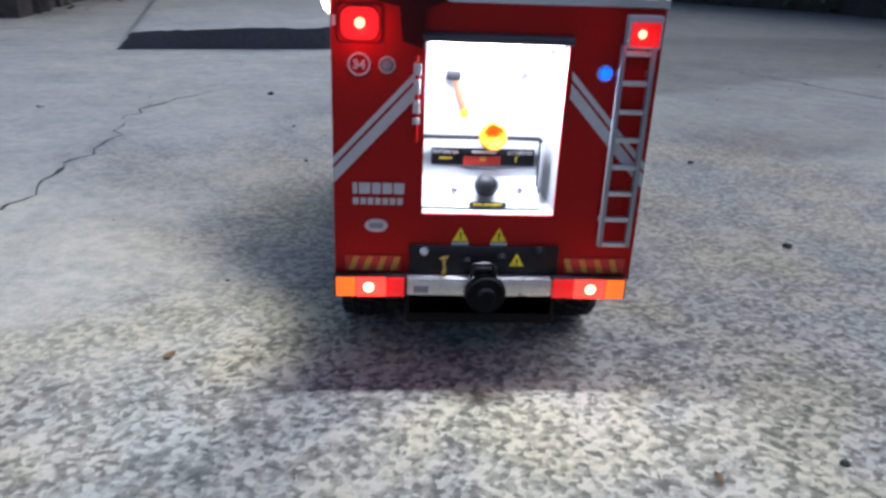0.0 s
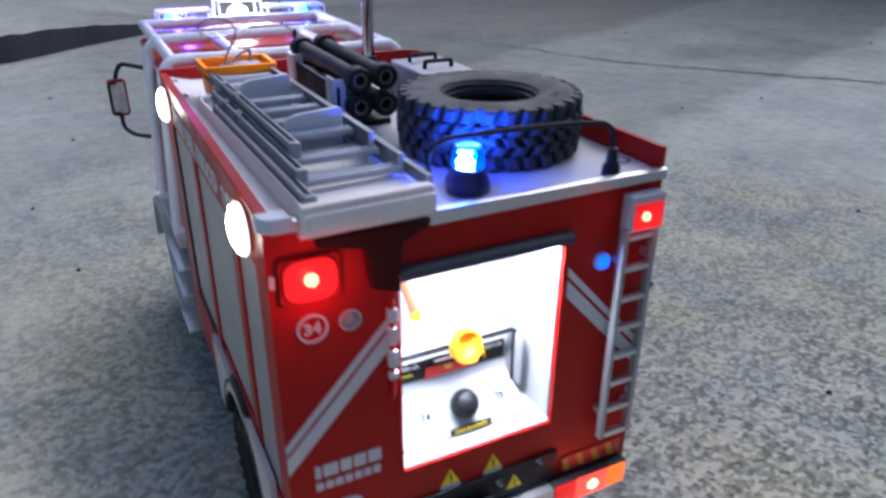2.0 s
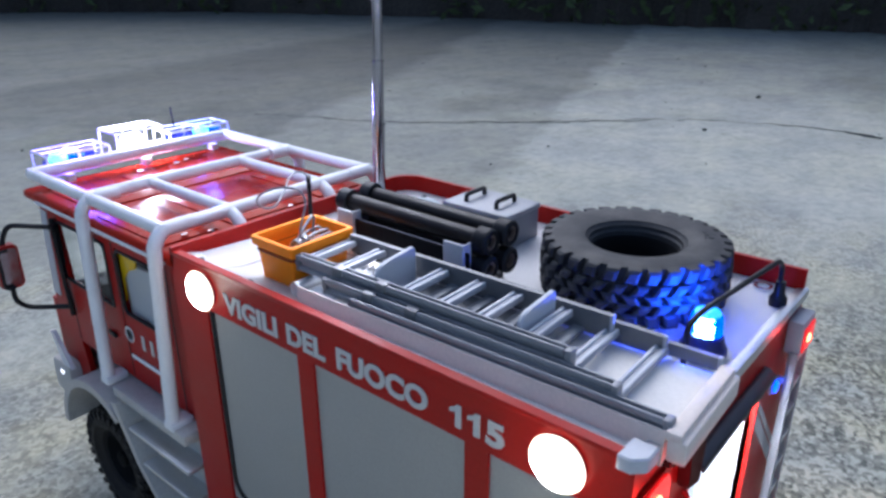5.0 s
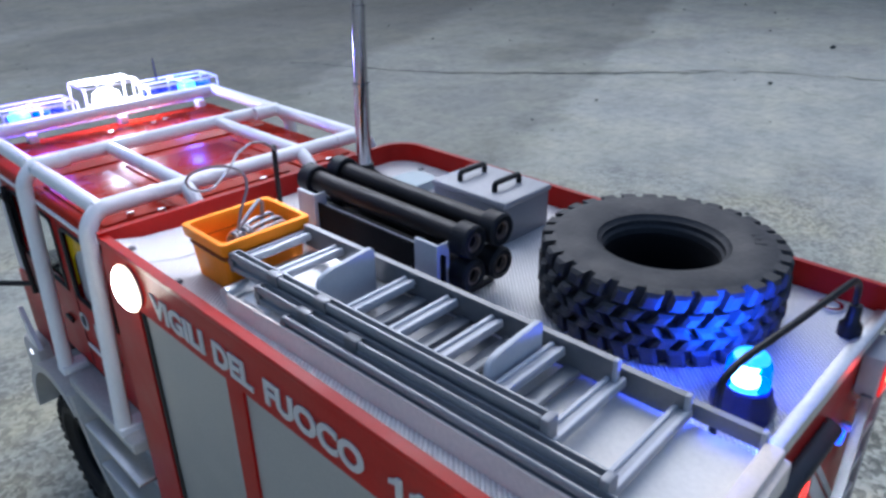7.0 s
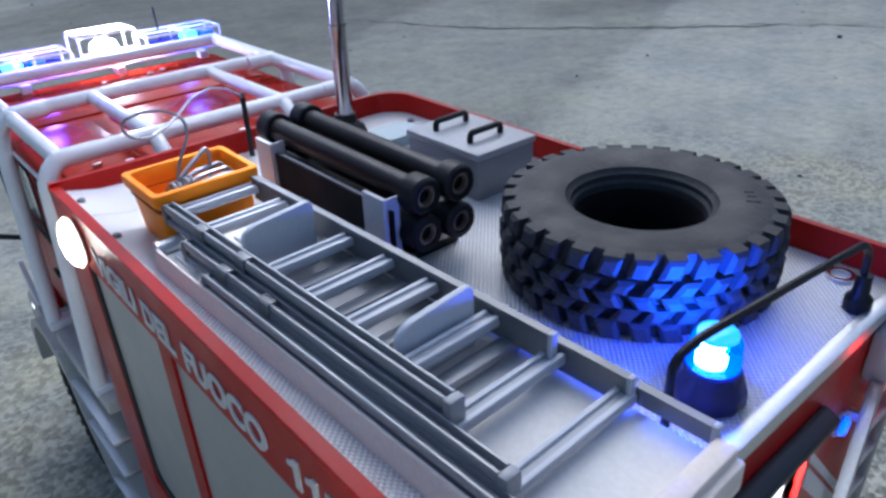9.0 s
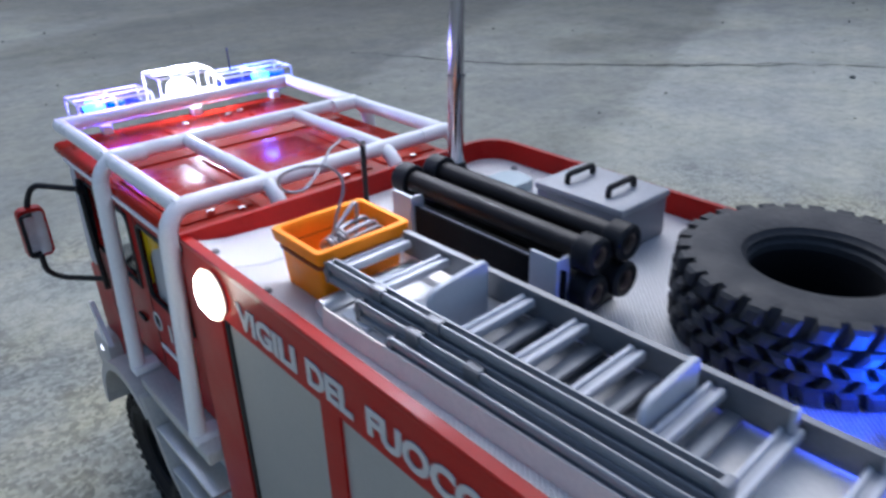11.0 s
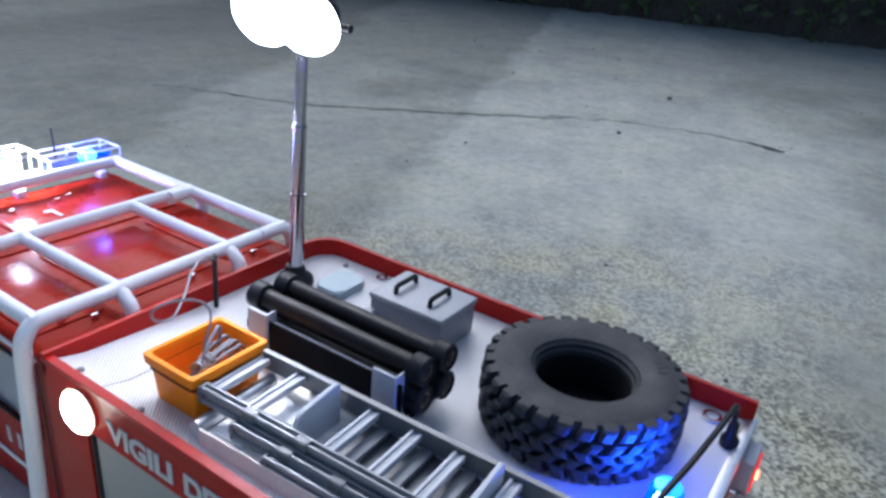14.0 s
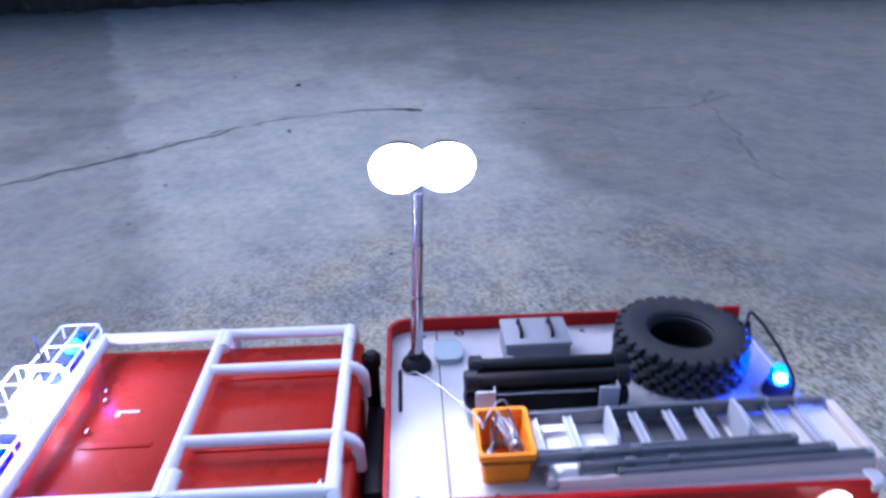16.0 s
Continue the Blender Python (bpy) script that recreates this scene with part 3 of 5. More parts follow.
def dry_leaf(x, y, size, turn):
    """A small curled leaf: a pointed blade folded along its rib."""
    bm = bmesh.new()
    rows = []
    for k in range(6):
        t = k / 5
        w = size * 0.35 * math.sin(math.pi * min(t, 0.999)) + 0.002
        rows.append([bm.verts.new((size * (t - 0.5), s * w, 0.012 + abs(s) * 0.018 + 0.02 * t * t)) for s in (-1, 0, 1)])
    for a, b in zip(rows, rows[1:]):
        for j in range(2):
            bm.faces.new((a[j], a[j + 1], b[j + 1], b[j]))
    got = bmesh.ops.extrude_face_region(bm, geom=bm.faces[:])
    for v in got["geom"]:
        if isinstance(v, bmesh.types.BMVert):
            v.co.z -= 0.006
    bmesh.ops.transform(bm, matrix=Matrix.Translation((x, y, 0)) @ Matrix.Rotation(radians(turn), 4, "Z"), verts=bm.verts)
    return solo("dry_leaf", bm, DRYLEAF, "small curled brown leaf fallen on the concrete", "leaf", "", "fallen leaves", (x, y, 0))


dry_leaf(-2.02, 0.23, 0.075, 25)
dry_leaf(1.18, -1.01, 0.07, 110)


def hedge(points, high, seed, count):
    """A dark bank overgrown with small leaves and twigs."""
    rng = random.Random(seed)
    bank = bmesh.new()
    rows = []
    fine = []
    for (ax_, ay), (bx, by) in zip(points, points[1:]):
        for k in range(16):
            fine.append((ax_ + (bx - ax_) * k / 16, ay + (by - ay) * k / 16))
    for x, y in fine:
        out = Vector((x, y, 0)).normalized()
        rows.append([bank.verts.new(Vector((x, y, 0)) + out * (d + rng.uniform(-.6, .6)) + Vector((0, 0, -0.3 if h < 0 else h * high + rng.uniform(-.06, .06) * high)))
                     for d, h in ((0, -0.05), (0.5, 0.25), (1.5, 0.55), (2.0, 0.85), (5.0, 1.0))])
    for a, b in zip(rows, rows[1:]):
        for k in range(4):
            bank.faces.new((a[k], b[k], b[k + 1], a[k + 1]))
    solo("bank", bank, BANK, "dark earth bank behind the yard", "bank", "structure")
    bm = bmesh.new()
    for _ in range(count):
        x, y = rng.choice(fine)
        out = Vector((x, y, 0)).normalized()
        c = Vector((x, y, 0)) + out * rng.uniform(-0.6, 1.8) + Vector((rng.uniform(-2, 2), rng.uniform(-2, 2), high * rng.random() ** 0.8 * 1.1 + 0.2))
        for _ in range(7):
            p = c + Vector((rng.gauss(0, .5), rng.gauss(0, .5), rng.gauss(0, .5)))
            p.z = max(p.z, 0.2)
            a, b = Vector((rng.gauss(0, 1), rng.gauss(0, 1), rng.gauss(0, 1))).normalized(), Vector((rng.gauss(0, 1), rng.gauss(0, 1), rng.gauss(0, 1)))
            b = (b - a * b.dot(a)).normalized()
            s = rng.uniform(0.25, 0.55)
            q = [bm.verts.new(p + v) for v in (a * s, b * s * 0.4, -a * s, -b * s * 0.4)]
            bm.faces.new((q[0], q[1], q[2]))
            bm.faces.new((q[0], q[2], q[3]))
    return solo("hedge", bm, LEAF, "dark overgrown hedge at the edge of the yard", "hedge", "stuff")


hedge([(-14, 66), (8, 66), (19, 60), (29, 48), (35, 33), (37.5, 22), (40, 12), (43, 0), (42, -20), (34, -40), (14, -58)], 18, 21, 5200)
hedge([(-70, 14), (-34, 19), (-14, 23.5), (-16, 34), (-18, 70)], 14, 22, 1500)

# the fire truck
DECK, W, LONG = 2.35, 0.9, 2.62
truck = thing("fire_truck", (0, 2.4, 0), "red and white model fire engine with lit lamps on concrete", "fire truck")


def body_shell():
    bm = bmesh.new()
    # rear wall round the open compartment
    prism(bm, [(-W, 0.71), (-0.4, 0.71), (-0.4, DECK - 0.025), (-W, DECK + 0.045)], 1, 0, 0.04)
    box(bm, 0.4, W, 0, 0.04, 0.71, DECK - 0.035)
    box(bm, -0.4, 0.4, 0, 0.04, 2.10, DECK - 0.035)
    box(bm, -0.4, 0.4, 0, 0.04, 0.71, 1.115)
    # left side: band, posts, sill
    x0, x1 = -W, -W + 0.04
    box(bm, x0, x1, 0.04, LONG, 2.19, DECK + 0.088)
    for a, b in ((0.04, 0.17), (0.55, 0.66), (1.51, 1.62), (2.33, LONG)):
        box(bm, x0, x1, a, b, 0.98, 2.19)
    prism(bm, [(0.04, 0.72), (0.42, 0.72), (0.56, 0.98), (0.04, 0.98)], 0, x0, x1)
    prism(bm, [(LONG, 0.58), (LONG, 0.98), (1.40, 0.98), (1.52, 0.58)], 0, x0, x1)
    prism(bm, [(0.56, 0.98), (1.40, 0.98), (1.40, 1.10), (0.56, 1.10)], 0, x0, x1)
    # right side and front
    box(bm, W - 0.04, W, 0.04, LONG, 0.71, DECK - 0.005)
    box(bm, -W + 0.04, W - 0.04, LONG - 0.04, LONG, 0.71, DECK - 0.01)
    return bm


part("body_shell", body_shell(), RED, truck, "glossy red bodywork")
part("chassis", box(box(bmesh.new(), -0.45, 0.45, 0.1, 4.5, 0.42, 0.72), -0.8, 0.8, 0.06, LONG - 0.06, 0.715, 0.76), DARK, truck, "dark chassis frame")


def deck_rim():
    bm = bmesh.new()
    r = [(W, 0.0), (W, LONG - 0.16)] + [(W - 0.16 + 0.16 * math.cos(radians(a)), LONG - 0.16 + 0.16 * math.sin(radians(a))) for a in (15, 30, 45, 60, 75)] + [(W - 0.16, LONG), (-W, LONG)]
    inner = [(W - 0.025, 0.0), (W - 0.025, LONG - 0.17)] + [(W - 0.17 + 0.145 * math.cos(radians(a)), LONG - 0.17 + 0.145 * math.sin(radians(a))) for a in (15, 30, 45, 60, 75)] + [(W - 0.17, LONG - 0.025), (-W, LONG - 0.025)]
    prism(bm, r + inner[::-1], 2, DECK + 0.001, DECK + 0.105)
    return bm


part("deck_rim", deck_rim(), RED, truck, "low red rim round the deck")
slope = [(-W + 0.004, DECK + 0.04), (-0.72, DECK), (-0.25, DECK - 0.03), (W - 0.004, DECK - 0.03), (W - 0.004, DECK), (-0.25, DECK + 0.003), (-0.72, DECK + 0.032), (-W + 0.004, DECK + 0.074)]     # the deck rises towards one side
part("deck", prism(prism(bmesh.new(), slope, 1, 0.004, 2.262), slope, 1, 2.27, LONG - 0.03), PLATE, truck, "checker-plate aluminium deck")
lip = prism(bmesh.new(), [(-W + 0.10, DECK + 0.026), (-0.25, DECK - 0.045), (W + 0.012, DECK - 0.045), (W + 0.012, DECK + 0.012), (-0.25, DECK + 0.014), (-W + 0.10, DECK + 0.081)], 1, -0.018, 0.03, 0.008)
part("deck_edge", lip, ALU, truck, "pale metal edge strip")
part("corner_cap", prism(bmesh.new(), [(-W - 0.014, 0.06), (-W - 0.014, 0.012), (-W + 0.025, -0.03), (-W + 0.102, -0.03), (-W + 0.102, 0.06)], 2, DECK + 0.035, DECK + 0.092, 0.006), FLAP, truck, "pale rounded corner piece")
part("side_edge", box(bmesh.new(), -W - 0.003, -W + 0.005, 0.062, LONG, DECK + 0.065, DECK + 0.087, 0.002), RED, truck, "thin red edge along the deck")


def shutter(y0, y1, z0, z1):
    bm = bmesh.new()
    box(bm, -W + 0.012, -W + 0.035, y0 - 0.01, y1 + 0.01, z0, z1 + 0.01)
    ob = part("side_shutter", bm, SHUTTER, truck, "plain grey roller shutter")
    if y1 > 2:
        seal = bmesh.new()
        tube(seal, [(-W + 0.018, y1 - 0.03, z1), (-W + 0.018, y1 - 0.03, z0 + 0.035), (-W + 0.018, y0 + 0.02, z0 + 0.035)], 0.02, 8, 0.14)
        part("rubber_seal", seal, BLACK, ob, "dark rounded rubber seal")
    return ob


shutter(1.62, 2.33, 0.99, 2.19)
shutter(0.66, 1.51, 1.11, 2.19)
shutter(0.17, 0.55, 0.99, 2.19)


arch = [(1.0 + 0.52 * math.cos(radians(a)), 0.45 + 0.52 * math.sin(radians(a))) for a in range(165, 14, -10)]
part("rear_mudguard", prism(bmesh.new(), [(1.68, 0.58), (1.68, 1.03), (0.30, 1.03), (0.30, 0.58)] + arch, 0, -W - 0.03, -W - 0.001), DIRTYWHITE, truck, "white rear mudguard panel")


def wheel_arch():
    bm = bmesh.new()
    pts = [(-W + 0.0, 1.0 + 0.50 * math.cos(radians(a)), 0.5 + 0.55 * math.sin(radians(a))) for a in range(10, 171, 10)]
    return tube(bm, pts, 0.035, 8)


part("rear_wheel_arch", wheel_arch(), BLACK, truck)
part("wheel_well", prism(bmesh.new(), [(0.58, 0.7), (1.4, 0.7), (1.4, 1.08), (0.58, 1.08)], 0, -W + 0.05, -0.4), DARK, truck)

# letters on the left side, reading towards the rear
SIDE = Matrix(((0, 0, -1, -W - 0.001), (-1, 0, 0, 0), (0, 1, 0, 2.237), (0, 0, 0, 1)))
for text, a, b in (("VIGILI", 2.16, 1.745), ("DEL", 1.675, 1.42), ("FUOCO", 1.345, 0.837), ("5", 0.56, 0.48)):
    part("lettering", words(text, -a, -b, 0.098, SIDE, 0.005, 0.04), DECAL, truck, "white block letters")

for a in (0.73, 0.645):      # the two ones, each with its flag
    one = prism(bmesh.new(), [(-a + 0.03, 0), (-a + 0.057, 0), (-a + 0.057, 0.098), (-a + 0.036, 0.098), (-a + 0.022, 0.083), (-a + 0.002, 0.075), (-a + 0.002, 0.058), (-a + 0.03, 0.066)], 2, 0, 0.005)
    bmesh.ops.transform(one, matrix=SIDE, verts=one.verts)
    part("lettering", one, DECAL, truck, "white block numeral")

# lamps on the side
for y, z in ((2.33, 2.30), (0.255, 2.31)):
    ob = part("work_lamp", lathe(bmesh.new(), [(0.07, 0.0), (0.092, 0.002), (0.098, 0.010), (0.098, 0.018), (0.09, 0.022)], (-W, y, z), (-1, 0, 0), 28), GREYP, truck, "round side work lamp, lit")
    # rim made to glow, imitating the soft halo round the lens
    part("halo_ring", lathe(bmesh.new(), [(0.098, 0.014), (0.107, 0.026), (0.105, 0.032), (0.096, 0.034), (0.092, 0.03)], (-W, y, z), (-1, 0, 0), 28, cap=False), WARMRING, ob, "warm glowing rim for the lamp's halo")
    part("lamp_lens", lathe(bmesh.new(), [(0.096, 0.024), (0.098, 0.032), (0.09, 0.046), (0.06, 0.06), (0.03, 0.066), (0, 0.067)], (-W, y, z), (-1, 0, 0), 28), WARMBULB, ob, "glaring warm white lens")


# rear wall: stripes, plates, lamps
def rear_band(x_a, z_a, x_b, z_b, width):
    return prism(bmesh.new(), [(x_a, z_a), (x_b, z_b), (x_b, z_b - width), (x_a, z_a - width)], 1, -0.006, -0.001)


for s in (-1, 1):
    part("thin_stripe", rear_band(s * 0.9, 1.45, s * 0.42, 1.965, 0.042), DECAL, truck, "thin white slanting stripe")
    part("broad_stripe", rear_band(s * 0.9, 1.385, s * 0.42, 1.9, 0.085), DECAL, truck, "broad white slanting stripe")


def handle_rail(x):
    bm = bmesh.new()
    for z0, z1 in ((1.655, 1.69), (1.715, 1.79), (1.82, 1.90), (1.925, 1.985)):
        box(bm, x - 0.02, x + 0.02, -0.034, -0.008, z0, z1, 0.004)
    return bm


part("striped_handle", handle_rail(-0.435), DECAL, truck, "white banded grab handle")
part("grab_rail", tube(bmesh.new(), [(-0.435, 0.0, 1.55), (-0.435, -0.02, 1.57), (-0.435, -0.02, 2.0), (-0.435, 0.0, 2.02)], 0.011, 8, 0.02), RED, truck)
for x, z, r in ((-0.75, 1.97, 0.062), (-0.6, 1.97, 0.045), (0.6, 1.96, 0.045)):
    ring = lathe(bmesh.new(), [(r * 0.84, 0.001), (r * 0.84, 0.01), (r, 0.01), (r, 0.001), (r * 0.84, 0.001)], (x, 0, z), (0, -1, 0), 24)
    ob = part("round_badge", ring, DECAL, truck, "round white-rimmed rear fitting")
    if r < 0.05:
        part("badge_lens", lathe(bmesh.new(), [(r * 0.76, 0.004), (r * 0.6, 0.016), (0, 0.02)], (x, 0, z), (0, -1, 0), 16), BOXGREY, ob)
    else:
        part("lettering", words("34", x - 0.034, x + 0.034, 0.048, Matrix(((1, 0, 0, 0), (0, 0, -1, -0.001), (0, 1, 0, z - 0.024), (0, 0, 0, 1))), 0.005), DECAL, ob, "white numerals")

# maker's marks as plain blocks
for k, (a, b) in enumerate(((-0.79, -0.765), (-0.755, -0.69), (-0.68, -0.63), (-0.62, -0.565), (-0.555, -0.495))):
    part("name_block", box(bmesh.new(), a, b, -0.006, -0.001, 1.24, 1.305), DECAL, truck)
for k in range(7):
    part("name_block", box(bmesh.new(), -0.79 + k * 0.0425, -0.757 + k * 0.0425, -0.006, -0.001, 1.175, 1.215), DECAL, truck)
oval = lathe(bmesh.new(), [(0.068, 0.0), (0.068, 0.006), (0, 0.007)], (0, 0, 0), (0, -1, 0), 24)
bmesh.ops.transform(oval, matrix=Matrix.Translation((-0.655, 0, 1.045)) @ Matrix.Diagonal((1, 1, 0.6, 1)), verts=oval.verts)
ov = part("oval_badge", oval, DECAL, truck, "white oval badge")
part("badge_bar", box(bmesh.new(), -0.695, -0.615, -0.011, -0.0065, 1.03, 1.06), BOXGREY, ov)


def warning_sign(x, top, size, y=-0.001):
    tri = prism(bmesh.new(), [(x, top), (x + size * 0.55, top - size), (x - size * 0.55, top - size)], 1, y - 0.006, y)
    ob = part("warning_sign", tri, YELLOW, truck, "yellow triangular warning sticker")
    part("sign_mark", box(bmesh.new(), x - size * 0.05, x + size * 0.05, y - 0.009, y - 0.0062, top - size * 0.72, top - size * 0.3), BLACK, ob)
    part("sign_dot", box(bmesh.new(), x - size * 0.05, x + size * 0.05, y - 0.009, y - 0.0062, top - size * 0.9, top - size * 0.8), BLACK, ob)
    return ob


warning_sign(-0.155, 1.04, 0.085)
warning_sign(0.075, 1.04, 0.085)
for x in (-0.155, 0.075):
    part("sign_label", box(bmesh.new(), x - 0.05, x + 0.05, -0.006, -0.001, 0.92, 0.948), DECAL, truck)

plate = part("rear_plate", box(bmesh.new(), -0.46, 0.445, -0.02, -0.002, 0.745, 0.93, 0.006), BLACK, truck, "black plate with couplings")
warning_sign(0.19, 0.885, 0.08, -0.0215)
for x, z in ((-0.37, 0.90), (-0.11, 0.835), (0.1, 0.86), (0.33, 0.905)):
    part("coupling", lathe(bmesh.new(), [(0.026, 0), (0.026, 0.02), (0.018, 0.024), (0.018, 0.045), (0, 0.047)], (x, -0.02, z), (0, -1, 0), 14), CHROME if x < -0.3 else BLACK, plate)
part("brass_tap", tube(tube(bmesh.new(), [(-0.25, -0.02, 0.85), (-0.25, -0.07, 0.85), (-0.25, -0.08, 0.76)], 0.014, 8, 0.02), [(-0.275, -0.06, 0.86), (-0.225, -0.06, 0.88)], 0.008, 6), BRASS, plate, "small brass tap")
bumper = part("bumper", box(bmesh.new(), -0.47, 0.41, -0.075, 0.02, 0.625, 0.74, 0.012), BUMPER, truck, "bright metal rear bumper")
part("number_bar", box(bmesh.new(), -0.43, -0.34, -0.08, -0.0755, 0.645, 0.69), BOXGREY, bumper)
hitch = lathe(bmesh.new(), [(0.05, 0), (0.115, 0.02), (0.125, 0.05), (0.11, 0.09), (0.06, 0.1), (0.045, 0.12), (0, 0.125)], (0.0, -0.07, 0.665), (0, -1, 0), 24)
box(hitch, -0.07, 0.07, -0.1, -0.03, 0.74, 0.82, 0.015)
part("tow_hitch", hitch, MATTE, truck, "black tow coupling")
part("hitch_pin", tube(bmesh.new(), [(-0.09, -0.12, 0.77), (-0.09, -0.12, 0.85), (0.03, -0.12, 0.86), (0.05, -0.12, 0.79)], 0.012, 8, 0.03), BLACK, truck)

for s in (-1, 1):
    a, b = (-0.905, -0.47) if s < 0 else (0.40, 0.87)
    lampbox = part("tail_lamp", box(bmesh.new(), a, b, -0.07, -0.002, 0.61, 0.75, 0.01), BLACK, truck, "lit red and orange tail lamp")
    thirds = (a + 0.012, a + (b - a) * 0.3, a + (b - a) * 0.72, b - 0.012)
    for k in range(3):
        lit = ORANGELENS if (k == 0) == (s < 0) and k in (0, 2) else REDLENS
        if s > 0 and k == 2:
            lit = ORANGELENS
        if k == 1:
            lit = TAILHOT
        part("lamp_lens", box(bmesh.new(), thirds[k] + 0.002, thirds[k + 1] - 0.002, -0.082, -0.068, 0.618, 0.742, 0.006), lit, lampbox)
    part("lamp_bulb", lathe(bmesh.new(), [(0.034, 0.0), (0.026, 0.006), (0, 0.009)], ((a + b) / 2 + 0.01 * s, -0.08, 0.68), (0, -1, 0), 18), TAILBULB, lampbox, "glaring bulb")
    c0, c1 = (-0.84, -0.51) if s < 0 else (0.49, 0.86)
    board = part("chevron_plate", box(bmesh.new(), c0, c1, -0.008, -0.001, 0.758, 0.855), CHEVRON, truck, "red and gold chevron plate")
    for k in range(4):
        x = c0 + 0.02 + k * (c1 - c0) / 4
        part("chevron", prism(bmesh.new(), [(x, 0.763), (x + 0.035, 0.763), (x + 0.035 - s * 0.03, 0.85), (x - s * 0.03, 0.85)], 1, -0.011, -0.0085), GOLD, board)

# dark T-shaped slab standing in for the ladder's shadow on the rear wall
shape = [(-0.72, 2.345), (-0.72, 2.31), (-0.53, 2.28), (-0.52, 2.10), (-0.40, 2.06), (-0.40, 2.27), (-0.28, 2.315), (-0.27, 2.345)]
part("ladder_shadow", prism(bmesh.new(), shape, 1, -0.045, -0.001, 0.006), DARKRED, truck, "dark red T-shaped slab for the ladder's shadow")

# upper red lamps
ob = part("upper_red_lamp", prism(bmesh.new(), rounded(-0.86, -0.63, 2.09, 2.275, 0.02), 1, -0.014, -0.002, 0.004), RED, truck, "lit red lamp in a red housing")
part("lamp_lens", prism(bmesh.new(), rounded(-0.845, -0.645, 2.10, 2.265, 0.05), 1, -0.024, -0.0135, 0.004), REDLENS, ob)
part("lamp_bulb", lathe(bmesh.new(), [(0.028, 0.023), (0.024, 0.034), (0, 0.04)], (-0.745, 0, 2.185), (0, -1, 0), 16), REDBULB, ob, "glaring red bulb")
ob = part("upper_red_lamp", box(bmesh.new(), 0.68, 0.87, -0.075, -0.002, 2.10, 2.275, 0.012), GREYP, truck, "lit square red lamp")
part("lamp_lens", box(bmesh.new(), 0.695, 0.855, -0.085, -0.073, 2.115, 2.24, 0.006), REDLENS, ob)
part("lamp_bulb", lathe(bmesh.new(), [(0.024, 0.0), (0.02, 0.01), (0, 0.014)], (0.755, -0.083, 2.18), (0, -1, 0), 16), REDBULB, ob)
part("lettering", words("1", -0.893, -0.873, 0.05, Matrix(((1, 0, 0, 0), (0, 0, -1, -0.001), (0, 1, 0, 2.17), (0, 0, 0, 1))), 0.005), DECAL, truck, "small white numeral")
part("blue_flasher", lathe(bmesh.new(), [(0.034, 0.018), (0.028, 0.03), (0, 0.035)], (0.6, 0, 1.96), (0, -1, 0), 16), BLUEBULB, truck)


def rear_ladder():
    bm = bmesh.new()
    for x in (0.672, 0.838):
        box(bm, x - 0.014, x + 0.014, -0.075, -0.035, 0.955, 2.12, 0.006)
    return bm


rl = part("rear_ladder", rear_ladder(), LADDER, truck, "narrow aluminium access ladder")
for k in range(8):
    z = 0.97 + k * 0.158
    part("rung", box(bmesh.new(), 0.68, 0.83, -0.07, -0.04, z - 0.014, z + 0.014, 0.004), ALU, rl)
for z in (1.1, 1.95):
    part("standoff", box(box(bmesh.new(), 0.66, 0.684, -0.04, 0, z, z + 0.03), 0.826, 0.85, -0.04, 0, z, z + 0.03), ALU, rl)


# the open rear compartment
def liner():
    bm = bmesh.new()
    x, y, z0, z1, t = 0.4, 0.5, 1.12, 2.095, 0.012
    box(bm, -x - t, -x, 0.0125, y, z0, z1)
    box(bm, x, x + t, 0.0125, y, z0, z1)
    box(bm, -x - t, x + t, y, y + t, z0 - t, z1 + t)
    box(bm, -x - t, x + t, 0.0125, y, z0 - t, z0)
    box(bm, -x - t, x + t, 0.0125, y, z1, z1 + t)
    return bm


part("compartment_liner", liner(), INSIDE, truck, "brightly lit white pump compartment")
frame_ = bmesh.new()
for a in ((-0.405, -0.39, 1.112, 2.1), (0.39, 0.405, 1.112, 2.1), (-0.405, 0.405, 1.108, 1.122)):
    box(frame_, a[0], a[1], -0.006, 0.012, a[2], a[3])
part("opening_trim", frame_, RED, truck)
roll = prism(bmesh.new(), [(0.0, 2.105), (-0.05, 2.105), (-0.06, 2.115), (-0.055, 2.135), (-0.02, 2.155), (0.0, 2.155)], 0, -0.41, 0.41, 0.004)
part("shutter_roll", roll, ROLL, truck, "rolled-up dark shutter above the opening")
part("light_strip", box(bmesh.new(), -0.37, 0.37, 0.055, 0.10, 2.078, 2.092), COLDBULB, truck, "glaring white strip light")
console = prism(bmesh.new(), [(0.1, 1.13), (0.40, 1.13), (0.40, 1.50), (0.33, 1.50), (0.33, 1.26)], 0, -0.385, 0.33, 0.004)
con = part("pump_console", console, INSIDE, truck, "white pump control console")
part("label_strip", box(bmesh.new(), -0.33, 0.31, 0.322, 0.329, 1.335, 1.44), BLACK, con, "black label strip")
PANEL = Matrix(((1, 0, 0, 0), (0, 0, -1, 0.321), (0, 1, 0, 1.405), (0, 0, 0, 1)))
part("lettering", words("INTERNA", -0.32, -0.16, 0.022, PANEL, 0.002), DECAL, con)
part("lettering", words("ESTERNA", 0.14, 0.3, 0.022, PANEL, 0.002), DECAL, con)
part("label_bar", box(bmesh.new(), -0.08, 0.07, 0.318, 0.3215, 1.41, 1.425), DECAL, con)
part("red_label", box(bmesh.new(), -0.13, 0.10, 0.316, 0.3215, 1.337, 1.392), CHEVRON, con)
